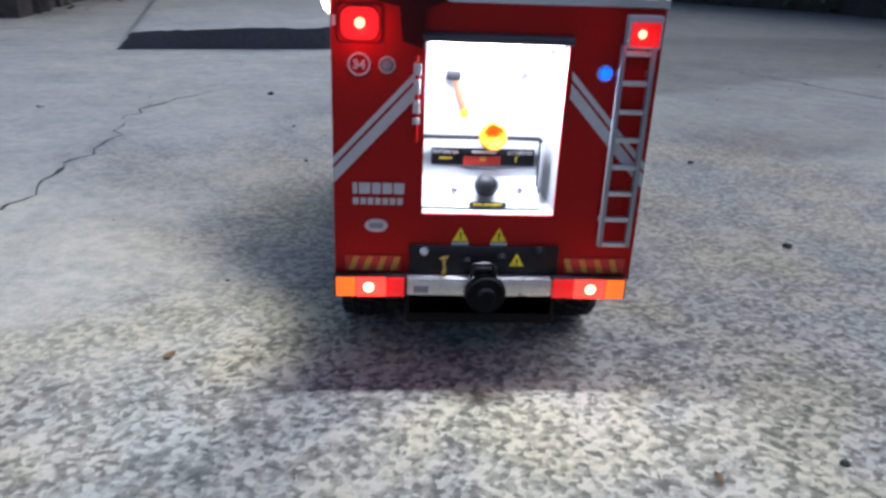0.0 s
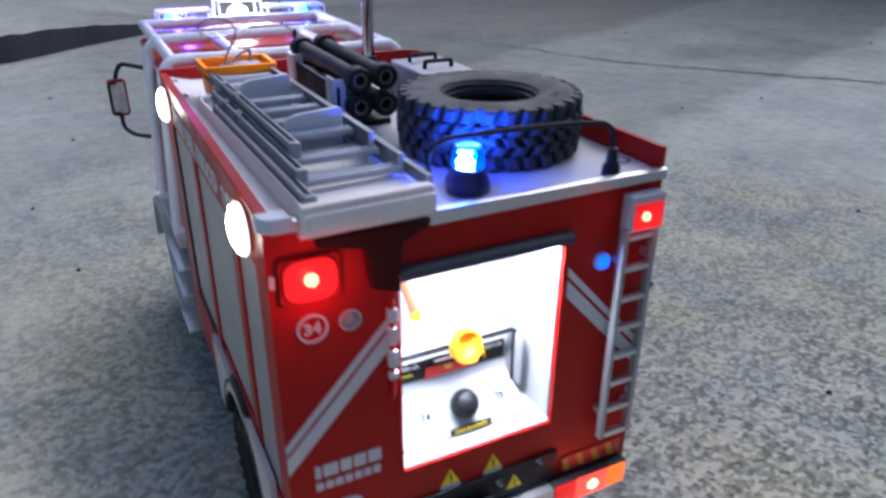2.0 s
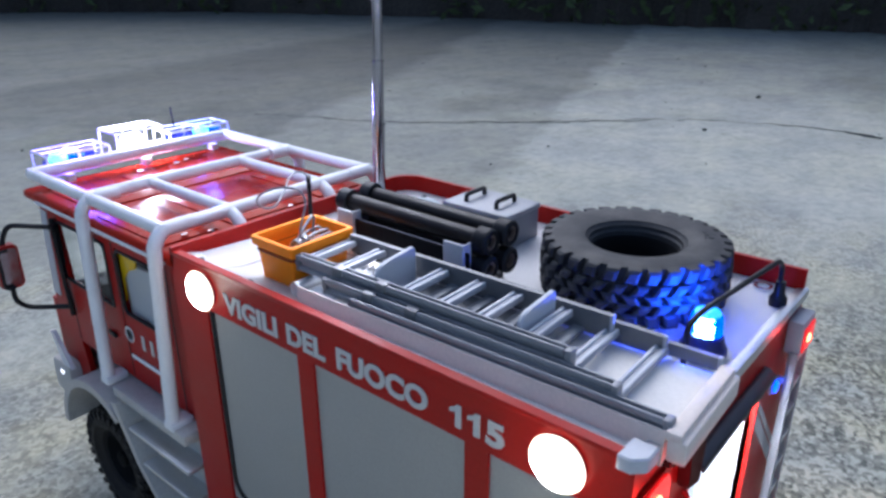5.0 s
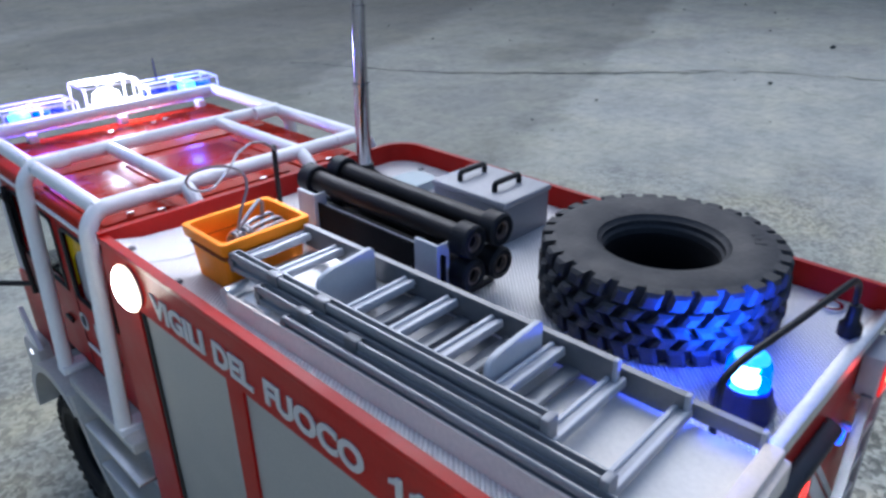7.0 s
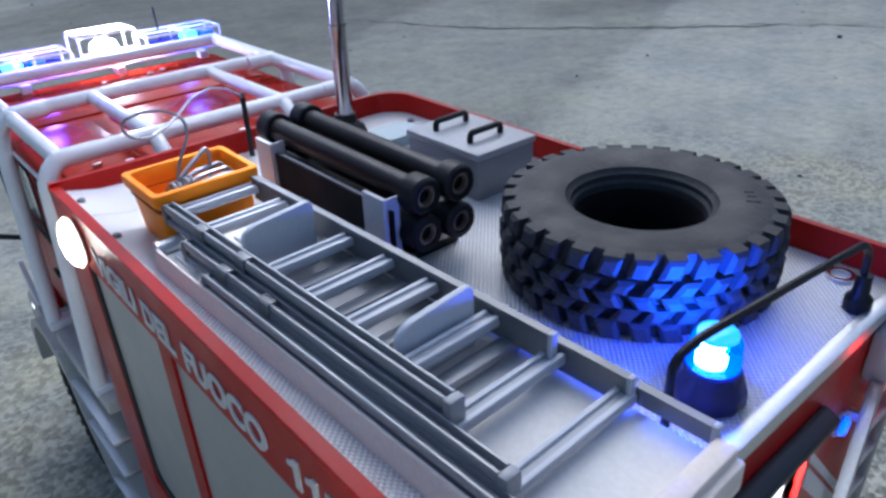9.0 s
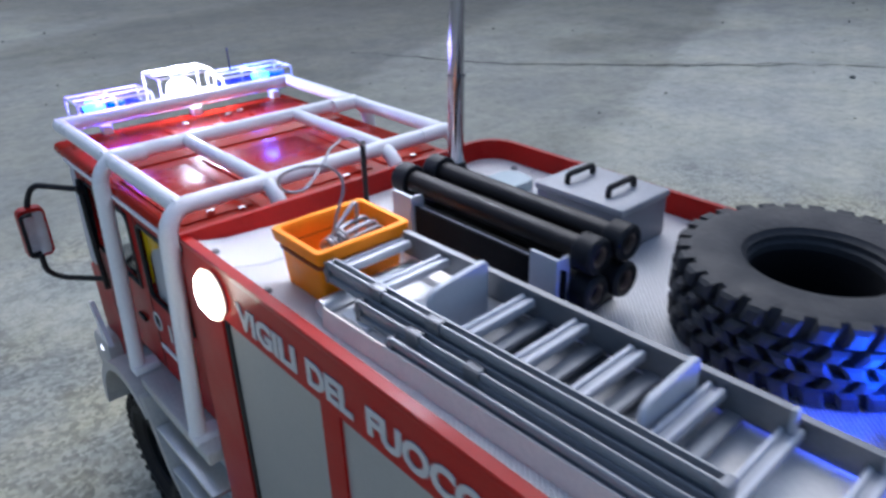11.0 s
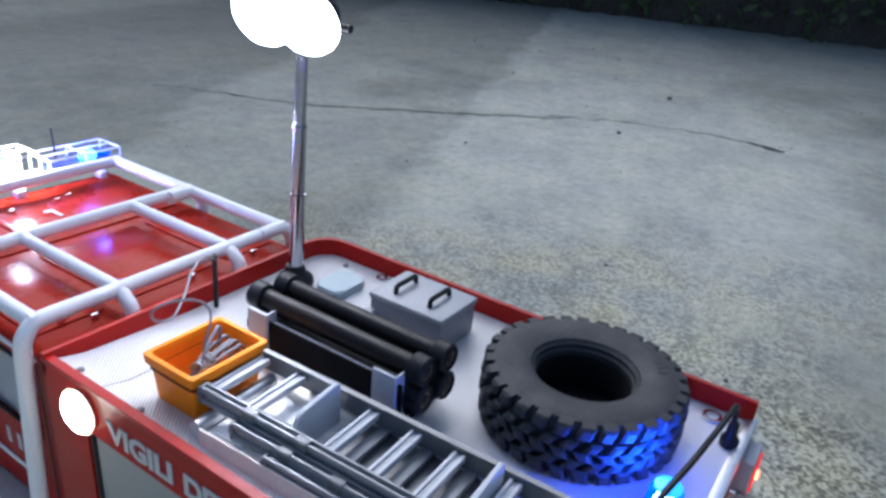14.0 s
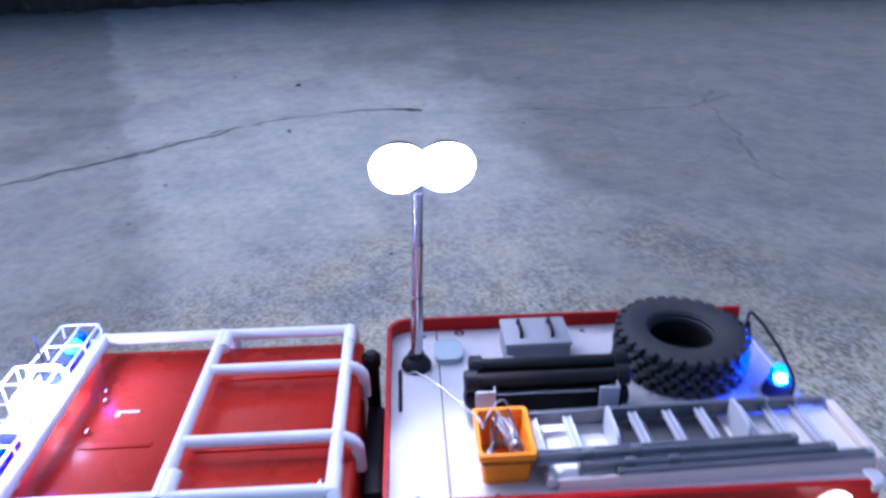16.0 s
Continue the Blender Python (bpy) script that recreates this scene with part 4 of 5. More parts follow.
part("label_bar", box(bmesh.new(), -0.03, 0.01, 0.312, 0.3155, 1.362, 1.39), GOLD, con)
part("label_bar", box(bmesh.new(), -0.28, -0.2, 0.318, 0.3215, 1.372, 1.382), YELLOW, con)
part("label_bar", box(bmesh.new(), 0.19, 0.2, 0.318, 0.3215, 1.36, 1.395), YELLOW, con)
part("console_rail", tube(bmesh.new(), [(-0.395, 0.27, 1.52), (0.335, 0.27, 1.52), (0.335, 0.27, 1.17)], 0.0135, 8, 0.03), BLACK, con, "black edge rail")
part("side_plate", box(bmesh.new(), 0.332, 0.345, 0.2, 0.4, 1.22, 1.5, 0.004), BOXGREY, con)
knob = lathe(bmesh.new(), [(0.03, 0), (0.045, 0.01), (0.062, 0.03), (0.08, 0.05), (0.084, 0.085), (0.08, 0.10), (0.068, 0.10), (0.06, 0.07), (0.03, 0.045), (0, 0.045)], (0.02, 0.28, 1.51), (0.12, -0.8, 0.35), 28)
for k, v in enumerate(knob.verts):      # scalloped grip
    off = v.co - Vector((0.02, 0.28, 1.51))
    turn_ = math.atan2(off.z, off.x)
    v.co += off * (0.035 * math.cos(8 * turn_))
part("orange_wheel", knob, ORANGE, con, "orange hand wheel")
part("ball_knob", lathe(bmesh.new(), [(0.02, 0), (0.035, 0.02), (0.066, 0.05), (0.072, 0.085), (0.055, 0.125), (0.02, 0.145), (0, 0.148)], (0, 0.22, 1.21), (0, -0.8, 0.55), 18), BLACK, con, "black ball knob")
for x in (-0.2, 0.2):
    part("lever", tube(bmesh.new(), [(x, 0.24, 1.2), (x + 0.01, 0.19, 1.24), (x + 0.02, 0.17, 1.21)], 0.011, 8, 0.02), CHROME, con)
part("yellow_plate", box(bmesh.new(), -0.1, 0.12, 0.1, 0.112, 1.135, 1.165), BLACK, con)
PAN2 = Matrix(((1, 0, 0, 0), (0, 0, -1, 0.099), (0, 1, 0, 1.142), (0, 0, 0, 1)))
part("lettering", words("HAZARD", -0.075, 0.095, 0.018, PAN2, 0.002), YELLOW, con)
ham = part("hammer", tube(bmesh.new(), [(-0.2, 0.45, 1.86), (-0.13, 0.43, 1.64)], 0.022, 10), WOODY, truck, "brown-handled hammer on its hook")
part("handle_end", lathe(bmesh.new(), [(0.024, -0.02), (0.028, 0.0), (0.024, 0.03), (0, 0.034)], (-0.13, 0.43, 1.64), (0.3, -0.08, -0.95), 12), ORANGE, ham, "orange grip end")
part("hammer_head", box(bmesh.new(), -0.25, -0.16, 0.40, 0.455, 1.835, 1.89, 0.012), BLACK, ham)
part("wall_hook", tube(bmesh.new(), [(0.25, 0.495, 1.87), (0.23, 0.44, 1.88), (0.195, 0.42, 1.86), (0.195, 0.41, 1.80), (0.22, 0.40, 1.785)], 0.014, 8, 0.02), CLAMP, truck)

# cab
CX, CF, CB = 0.80, 4.62, 2.84     # half width, front, back


def cab_shell():
    bm = bmesh.new()
    t = 0.04
    # sides with window openings
    for s in (-1, 1):
        a, b = sorted((s * CX, s * (CX - t)))
        box(bm, a, b, CB, CF - 0.02, 1.25, 1.73)
        box(bm, a, b, CB, 2.95, 1.73, 2.26)
        box(bm, a, b, 3.50, 3.62, 1.73, 2.26)
        prism(bm, [(4.28, 1.73), (CF - 0.02, 1.73), (CF - 0.1, 2.26), (4.34, 2.26)], 0, a, b)
        box(bm, a, b, 2.95, 3.50, 2.19, 2.26)
        box(bm, a, b, 3.62, 4.335, 2.19, 2.26)
        prism(bm, [(4.22, 0.82), (CF, 0.82), (CF, 1.25), (4.30, 1.25)], 0, a, b)
    box(bm, -CX, CX, CB - t, CB, 1.0, 2.26)
    prism(bm, [(CF - 0.02, 0.8), (CF + 0.04, 0.8), (CF + 0.05, 1.5), (CF - 0.01, 1.5)], 0, -CX, CX)
    return bm


part("cab_shell", cab_shell(), RED, truck, "red crew cab")


def cab_roof():
    """The roof: a tub with rounded edges, a sunk front panel and pressed ribs."""
    bm = bmesh.new()
    box(bm, -0.82, 0.82, CB - 0.05, CF + 0.13, 2.25, 2.325, 0.035, 3)
    return bm


roof = part("cab_roof", cab_roof(), ROOFRED, truck, "glossy red pressed cab roof")
for x0, x1, y0, y1 in ((-0.72, 0.74, 3.86, 4.5), (-0.3, 0.32, 2.95, 3.74), (0.4, 0.76, 2.95, 3.74), (-0.76, -0.4, 2.95, 3.74)):
    part("roof_panel", box(bmesh.new(), x0, x1, y0, y1, 2.32, 2.336, 0.007), ROOFRED, roof)
part("roof_rib", box(bmesh.new(), -0.24, -0.19, 4.0, 4.42, 2.332, 2.344, 0.005), ROOFRED, roof)
for s in (-1, 1):
    part("roof_gutter", box(bmesh.new(), *sorted((s * 0.818, s * 0.832)), CB, CF - 0.1, 2.262, 2.285, 0.005), WHITE, roof)
part("roof_mark", box(box(bmesh.new(), 0.085, 0.11, 4.17, 4.31, 2.337, 2.341), 0.05, 0.085, 4.28, 4.31, 2.337, 2.341), DECAL, roof, "small white roof mark")
for x, y in ((0.2, 4.42), (0.3, 4.45), (-0.1, 4.42), (-0.62, 2.97), (-0.49, 2.90), (0.1, 2.90), (0.55, 2.90)):
    part("roof_bolt", box(bmesh.new(), x - 0.012, x + 0.03, y - 0.008, y + 0.008, 2.322, 2.36, 0.004), CHROME, roof)

panes = ((2.95, 3.50), (3.62, 4.32))
for s in (-1, 1):
    for a, b in panes:
        x = s * (CX - 0.02)
        ob = part("side_window", box(bmesh.new(), min(x, x + s * 0.006), max(x, x + s * 0.006), a - 0.005, b + 0.005, 1.725, 2.195), GLASS, truck, "clear side window")
        ob.visible_shadow = False
        seal = bmesh.new()
        y0, y1 = a, b
        tube(seal, [(s * CX, y0 + .01, 1.75), (s * CX, y1 - .01, 1.75), (s * CX, y1 - .01, 2.18), (s * CX, y0 + .01, 2.18), (s * CX, y0 + .01, 1.75)], 0.012, 6, 0.05)
        part("rubber_seal", seal, BLACK, ob)
ob = part("windscreen", prism(bmesh.new(), [(CF - 0.02, 1.5), (CF - 0.01, 1.5), (CF - 0.1, 2.25), (CF - 0.11, 2.25)], 0, -0.76, 0.76), GLASS, truck, "clear windscreen")
ob.visible_shadow = False
# seats and inner pillars behind the glass
for x in (-0.45, 0.45):
    for y in (3.0, 3.75):
        seat = box(box(bmesh.new(), x - 0.2, x + 0.2, y, y + 0.1, 1.45, 2.0, 0.03), x - 0.2, x + 0.2, y, y + 0.4, 1.35, 1.5, 0.03)
        part("cab_seat", seat, BOXGREY, truck)
part("cab_floor", box(bmesh.new(), -0.759, 0.759, CB, CF - 0.03, 1.24, 1.28), DARK, truck)
part("dashboard", box(bmesh.new(), -0.755, 0.755, 4.3, 4.56, 1.4, 1.62, 0.03), BLACK, truck)
part("cab_seat", prism(bmesh.new(), rounded(2.97, 3.47, 1.5, 2.10, 0.13), 0, -0.765, -0.745, 0.008), FLAP, truck, "grey rounded headrest")
part("yellow_jacket", prism(bmesh.new(), [(3.495, 2.186), (3.495, 1.82), (3.478, 1.98), (3.41, 2.05), (3.31, 2.09), (3.27, 2.186)], 0, -0.778, -0.768), YELLOWCLOTH, truck, "yellow gear hung inside the side window")

for s in (-1, 1):
    part("pillar_strip", prism(bmesh.new(), [(CF - 0.13, 1.56), (CF - 0.022, 1.56), (CF - 0.098, 2.22), (CF - 0.19, 2.22)], 0, *sorted((s * (CX + 0.001), s * (CX + 0.007)))), FLAP, truck, "pale strip on the front pillar")

# door lines, handles, badge and number
for y in (2.9, 3.53, 4.3):
    part("door_gap", box(bmesh.new(), -CX - 0.002, -CX + 0.004, y - 0.006, y + 0.006, 1.27, 2.22), BLACK, truck)
for y in (3.02, 3.68):
    part("door_handle", box(bmesh.new(), -CX - 0.02, -CX - 0.001, y, y + 0.1, 1.5, 1.53, 0.006), BLACK, truck)
DOOR = Matrix(((0, 0, -1, -CX - 0.001), (-1, 0, 0, 0), (0, 1, 0, 1.535), (0, 0, 0, 1)))
part("lettering", words("115", -3.34, -3.06, 0.10, DOOR, 0.004), DECAL, truck, "white block numerals")
badge = lathe(bmesh.new(), [(0.038, 0), (0.038, 0.005), (0.058, 0.005), (0.058, 0)], (-CX - 0.001, 3.49, 1.59), (-1, 0, 0), 20)
part("door_badge", badge, DECAL, truck, "white ring badge")
part("door_strip", box(bmesh.new(), -CX - 0.012, -CX - 0.001, 3.1, 3.5, 1.42, 1.45, 0.004), WHITE, truck)


# mudguard, sill and steps
def arc_strip(cy, cz, r0, r1, a0, a1, x0, x1, n=14):
    bm = bmesh.new()
    out = [(cy + r1 * math.cos(radians(a0 + (a1 - a0) * k / n)), cz + r1 * math.sin(radians(a0 + (a1 - a0) * k / n))) for k in range(n + 1)]
    inn = [(cy + r0 * math.cos(radians(a0 + (a1 - a0) * k / n)), cz + r0 * math.sin(radians(a0 + (a1 - a0) * k / n))) for k in range(n + 1)]
    for k in range(n):
        prism(bm, [out[k], out[k + 1], inn[k + 1], inn[k]], 0, x0, x1)
    return bm


for s in (-1, 1):
    a, b = sorted((s * 0.975, s * 0.55))
    part("mudguard", arc_strip(3.88, 0.55, 0.52, 0.58, 5, 128, a, b), DIRTYWHITE, truck, "white front mudguard")
    a, b = sorted((s * 0.945, s * (CX - 0.02)))
    part("sill", box(bmesh.new(), a, b, 2.72, 3.58, 1.16, 1.235, 0.015), DIRTYWHITE, truck, "white cab sill")
    st = part("step_panel", prism(bmesh.new(), [(3.56, 1.14), (2.66, 1.14), (2.66, 0.5), (3.05, 0.46), (3.3, 0.75), (3.44, 1.0)], 0, *sorted((s * 0.84, s * 0.81)), 0), DIRTYWHITE, truck, "white entry step panel")
    fin = bmesh.new()
    pts = [(3.56, 1.14), (3.47, 0.98), (3.33, 0.74), (3.06, 0.46)]
    for (y0, z0), (y1, z1) in zip(pts, pts[1:]):
        prism(fin, [(y0, z0), (y1, z1), (y1 - 0.05, z1 + 0.01), (y0 - 0.06, z0 + 0.01)], 0, *sorted((s * 0.98, s * 0.83)))
    part("step_fin", fin, DIRTYWHITE, st)
    for z, y0, y1 in ((1.02, 2.66, 3.36), (0.80, 2.66, 3.24), (0.50, 2.66, 3.05)):
        part("step_tread", box(bmesh.new(), *sorted((s * 0.98, s * 0.83)), y0, y1, z - 0.012, z + 0.012, 0.004), ALU, st)
part("front_bumper", box(bmesh.new(), -0.9, 0.9, 4.42, 4.72, 0.72, 1.02, 0.05), DIRTYWHITE, truck, "white front bumper")
for s in (-1, 1):
    hl = part("headlamp", lathe(bmesh.new(), [(0.09, 0.0), (0.1, 0.02), (0.085, 0.04)], (s * 0.72, 4.7, 0.92), (0, 1, 0), 18), CHROME, truck, "round headlamp")
    part("lamp_lens", lathe(bmesh.new(), [(0.08, 0.038), (0.06, 0.05), (0, 0.055)], (s * 0.72, 4.7, 0.92), (0, 1, 0), 18), WHITEBULB, hl)
    part("corner_lamp", box(bmesh.new(), *sorted((s * 0.88, s * 0.905)), 4.50, 4.55, 0.93, 0.965, 0.008), WHITEBULB, truck, "small lit corner lamp")
    part("bumper_fin", prism(bmesh.new(), [(4.36, 1.02), (4.5, 1.02), (4.62, 1.26), (4.58, 1.27)], 0, *sorted((s * 0.86, s * 0.89))), WHITE, truck)


# wheels
def tyre_mesh(c, r, hole, width, lugs, axis, only=""):
    """Carcass and chunky tread blocks of a tyre lying round axis."""
    w = width / 2
    g = r * 0.905
    prof = [(hole, -w * 0.55), (hole + 0.012, -w * 0.74), (hole + 0.035, -w * 0.80), (hole + 0.06, -w * 0.92), (r * 0.70, -w * 1.0), (r * 0.80, -w * 0.98), (g * 0.96, -w * 0.86), (g, -w * 0.66), (g * 1.012, 0),
            (g, w * 0.66), (g * 0.96, w * 0.86), (r * 0.80, w * 0.98), (r * 0.70, w * 1.0), (hole + 0.06, w * 0.92), (hole + 0.035, w * 0.80), (hole + 0.012, w * 0.74), (hole, w * 0.55), (hole + 0.03, 0), (hole, -w * 0.55)]
    bm = bmesh.new() if only == "blocks" else lathe(bmesh.new(), prof, c, axis, 64)
    if only == "carcass":
        return bm
    turn = Vector((0, 0, 1)).rotation_difference(Vector(axis)).to_matrix()

    def block(ang, z0, z1, half, skew, r0, r1):
        vs = []
        for rr, k in ((r0, 1.12), (r1, 1.0)):
            for z, sg in ((z0, -1), (z1, 1)):
                for h in (-1, 1):
                    a = ang + (h * half * k + skew * sg)
                    vs.append(bm.verts.new(Vector(c) + turn @ Vector((rr * math.cos(a), rr * math.sin(a), z))))
        for q in ((0, 1, 3, 2), (4, 6, 7, 5), (0, 4, 5, 1), (2, 3, 7, 6), (0, 2, 6, 4), (1, 5, 7, 3)):
            bm.faces.new([vs[i] for i in q])
    step = 2 * math.pi / lugs
    for k in range(1 if only else lugs):
        a = k * step
        block(a, w * 0.56, w * 0.93, step * 0.25, step * 0.06, r * 0.86, r * 0.985)
        block(a + step * 0.5, -w * 0.93, -w * 0.56, step * 0.25, step * 0.06, r * 0.86, r * 0.985)
        block(a + step * 0.42, w * 0.05, w * 0.48, step * 0.27, step * 0.2, r * 0.89, r)
        block(a + step * 0.08, -w * 0.48, -w * 0.05, step * 0.27, step * 0.2, r * 0.89, r)
        block(a + step * 0.02, w * 0.80, w * 1.02, step * 0.2, 0, r * 0.80, r * 0.935)
        block(a + step * 0.52, -w * 1.02, -w * 0.80, step * 0.2, 0, r * 0.80, r * 0.935)
    return bm


for y in (1.0, 3.88):
    for s in (-1, 1):
        c = (s * 0.765, y, 0.435)
        wheel = part("wheel", lathe(bmesh.new(), [(0.24, -0.1), (0.24, 0.08), (0.2, 0.1), (0.16, 0.02), (0.06, 0.02), (0.06, 0.1), (0, 0.11)], c, (s, 0, 0), 28), DARK, truck, "dark steel wheel")
        part("tyre", tyre_mesh(c, 0.435, 0.235, 0.3, 30, (1, 0, 0)), ROADTYRE, wheel, "knobbly black off-road tyre")
    part("axle", tube(bmesh.new(), [(-0.66, y, 0.435), (0.66, y, 0.435)], 0.06, 12), DARK, truck)

# unseen block, added to keep daylight from passing under the truck
part("chassis", box(bmesh.new(), -0.48, 0.48, 0.10, 4.4, 0.34, 0.60, 0.03), DARK, truck, "unseen dark block under the body against the light")

# white tube cage over the cab
R = 0.04
ZR = 2.45
for s in (-1, 1):
    x = s * 0.78
    part("cage_rail", tube(bmesh.new(), [(x, 2.86, ZR), (x, 4.6, ZR)], R, 12), WHITE, truck, "white roof cage tube")
    for y in (2.88, 3.74):
        yb = 2.87 if y < 3 else 3.66
        part("cage_hoop", tube(bmesh.new(), [(s * 0.6, y, ZR + 0.004), (s * 0.79, y, ZR + 0.004), (s * 0.855, y - 0.01, ZR - 0.07), (s * 0.918, yb, 1.25)], R * 1.05, 12, 0.08), WHITE, truck, "white side hoop")
        part("hoop_foot", box(bmesh.new(), *sorted((s * 0.955, s * 0.805)), yb - 0.05, yb + 0.05, 1.22, 1.275, 0.012), WHITE, truck)
    part("cage_bar", tube(bmesh.new(), [(s * 0.35, 3.79, ZR), (s * 0.35, 2.88, ZR + 0.004), (s * 0.35, 2.775, ZR - 0.06), (s * 0.35, 2.77, 2.2)], R * 0.95, 12, 0.1), WHITE, truck)
for y in (2.885, 3.78, 4.6):
    part("cage_cross_bar", tube(bmesh.new(), [(-0.8, y, ZR + 0.002), (0.8, y, ZR + 0.002)], R, 12), WHITE, truck)

# roof lamps in wire guards, ahead of the cage
DX = 0.10
RZ = 2.385
shelf = box(bmesh.new(), -0.78 + DX, 0.8 + DX, 4.70, 4.95, RZ - 0.016, RZ, 0.006)
for x in (-0.5, 0.1, 0.7):
    box(shelf, x - 0.03, x + 0.03, 4.64, 4.72, 2.32, RZ - 0.01, 0.004)
part("lamp_shelf", shelf, WHITE, truck, "white lamp shelf over the windscreen")


def guard(x0, x1, y0, y1, z0, z1, kind):
    r = 0.0085
    g = bmesh.new()
    for x in (x0, (x0 + x1) / 2, x1):
        tube(g, [(x, y0, z0), (x, y0, z1), (x, y1, z1), (x, y1, z0)], r, 6, 0.03)
    for y, z in ((y0, z1), (y1, z1), ((y0 + y1) / 2, z1), (y0, (z0 + z1) / 2)):
        tube(g, [(x0, y, z), (x1, y, z)], r, 6)
    ob = part("lamp_guard", g, WHITE, truck, "white wire lamp guard")
    mid = (x0 + x1) / 2
    if kind == "white":
        part("lamp_body", lathe(bmesh.new(), [(0.04, 0), (0.09, 0.03), (0.1, 0.09), (0.085, 0.14), (0.04, 0.165), (0, 0.17)], (mid, 4.80, z0 + 0.001), (0, 0, 1), 20), WHITEBULB, ob, "glaring white roof lamp")
    else:
        part("lamp_body", prism(bmesh.new(), rounded(x0 + 0.03, x1 - 0.03, 4.71, 4.89, 0.07), 2, z0 + 0.001, z0 + 0.075), DARKBLUE, ob, "blue flasher dome")
        k = x0 + 0.12 if kind == "left" else x1 - 0.2
        part("lamp_bulb", lathe(bmesh.new(), [(0.06, 0), (0.066, 0.02), (0.05, 0.05), (0, 0.06)], (k, 4.77, z0 + 0.0755), (0, 0, 1), 16), ROOFBLUE, ob, "glaring cyan bulb")
        part("lamp_bulb", lathe(bmesh.new(), [(0.055, 0), (0.055, 0.02), (0, 0.04)], (k + 0.15, 4.80, z0 + 0.0755), (0, 0, 1), 16), BLUELENS, ob)
    return ob


guard(-0.7 + DX - 0.04, -0.28 + DX, 4.66, 4.92, RZ, 2.53, "left")
guard(-0.22 + DX, 0.16 + DX, 4.66, 4.94, RZ, 2.60, "white")
guard(0.22 + DX, 0.76 + DX, 4.66, 4.92, RZ, 2.53, "right")
part("aerial", tube(bmesh.new(), [(0.5, 4.9, 2.35), (0.5, 4.92, 2.68)], 0.007, 6), BLACK, truck)

# mirrors on black arms
for s in (-1, 1):
    arm = tube(bmesh.new(), [(s * 0.825, 4.30, 2.14), (s * 1.03, 4.53, 2.16), (s * 1.085, 4.54, 2.05), (s * 1.085, 4.54, 1.60), (s * 1.01, 4.53, 1.53), (s * 0.825, 4.30, 1.54)], 0.018, 8, 0.06)
    ob = part("mirror_arm", arm, BLACK, truck, "black tubular mirror arm")
    house = part("mirror_housing", prism(bmesh.new(), rounded(s * 1.085 - 0.075, s * 1.085 + 0.075, 1.72, 2.03, 0.03), 1, 4.49, 4.56, 0.008), RED, ob, "red-backed wing mirror")
    part("mirror_glass", prism(bmesh.new(), rounded(s * 1.085 - 0.06, s * 1.085 + 0.06, 1.74, 2.01, 0.02), 1, 4.484, 4.489), CHROME, ob)
    part("mirror_frame", tube(bmesh.new(), [(s * 1.085, 4.46, 1.74), (s * 1.15, 4.46, 1.74), (s * 1.15, 4.46, 2.01), (s * 1.085, 4.46, 2.01)], 0.012, 6, 0.03), BLACK, ob)
    part("mirror_post", tube(bmesh.new(), [(s * 0.825, 4.31, 2.20), (s * 0.83, 4.30, 1.95), (s * 0.83, 4.29, 1.72), (s * 0.825, 4.28, 1.48)], 0.018, 8, 0.04), BLACK, ob, "black post on the cab side")
    part("mirror_knuckle", lathe(bmesh.new(), [(0.0, -0.03), (0.03, -0.02), (0.03, 0.02), (0, 0.03)], (s * 0.83, 4.30, 2.14), (1, 0, 0), 10), BLACK, ob)

# exhaust snorkel in the gap behind the cab
part("snorkel", lathe(bmesh.new(), [(0.05, 0), (0.05, 1.05), (0.065, 1.06), (0.065, 1.13), (0.04, 1.16), (0, 1.17)], (0.62, 2.735, 1.2), (0, 0, 1), 16), BLACK, truck, "black intake pipe behind the cab")
part("gap_housing", box(bmesh.new(), -0.3, 0.55, 2.66, 2.78, 0.9, 1.95, 0.02), BLACK, truck)
part("hose_bundle", tube(bmesh.new(), [(-0.45, 2.64, 1.9), (-0.5, 2.72, 2.0), (-0.45, 2.79, 1.85)], 0.025, 8, 0.05), WHITE, truck)

# telescopic mast with flood lamps
MX, MY = 0.437, 2.42


def leaning(bm):
    """The mast leans a little to the rear."""
    for v in bm.verts:
        v.co.y -= 0.035 * (v.co.z - DECK)
    return bm


part("mast_boot", lathe(bmesh.new(), [(0.10, 0), (0.105, 0.02), (0.095, 0.05), (0.06, 0.08), (0.052, 0.12), (0, 0.12)], (MX, MY, DECK), (0, 0, 1), 22), BLACK, truck, "black rubber mast boot")
for z0, z1, r in ((2.42, 2.90, 0.040), (2.89, 3.275, 0.0355), (3.265, 3.62, 0.031), (3.61, 3.80, 0.027)):
    tubeob = part("mast_tube", leaning(lathe(bmesh.new(), [(r, z0), (r, z1 - 0.004), (r * 0.9, z1), (0, z1)], (MX, MY, 0), (0, 0, 1), 20)), MASTMETAL, truck, "chromed telescopic mast tube")
    part("mast_collar", leaning(lathe(bmesh.new(), [(r, z1 - 0.012), (r * 1.08, z1 - 0.012), (r * 1.08, z1), (r, z1)], (MX, MY, 0), (0, 0, 1), 20)), MASTMETAL, tubeob)
part("flood_bracket", leaning(box(tube(bmesh.new(), [(MX, MY - 0.3, 3.8), (MX, MY + 0.26, 3.8)], 0.02, 8), MX - 0.03, MX + 0.03, MY - 0.03, MY + 0.03, 3.74, 3.86, 0.008)), BLACK, truck)
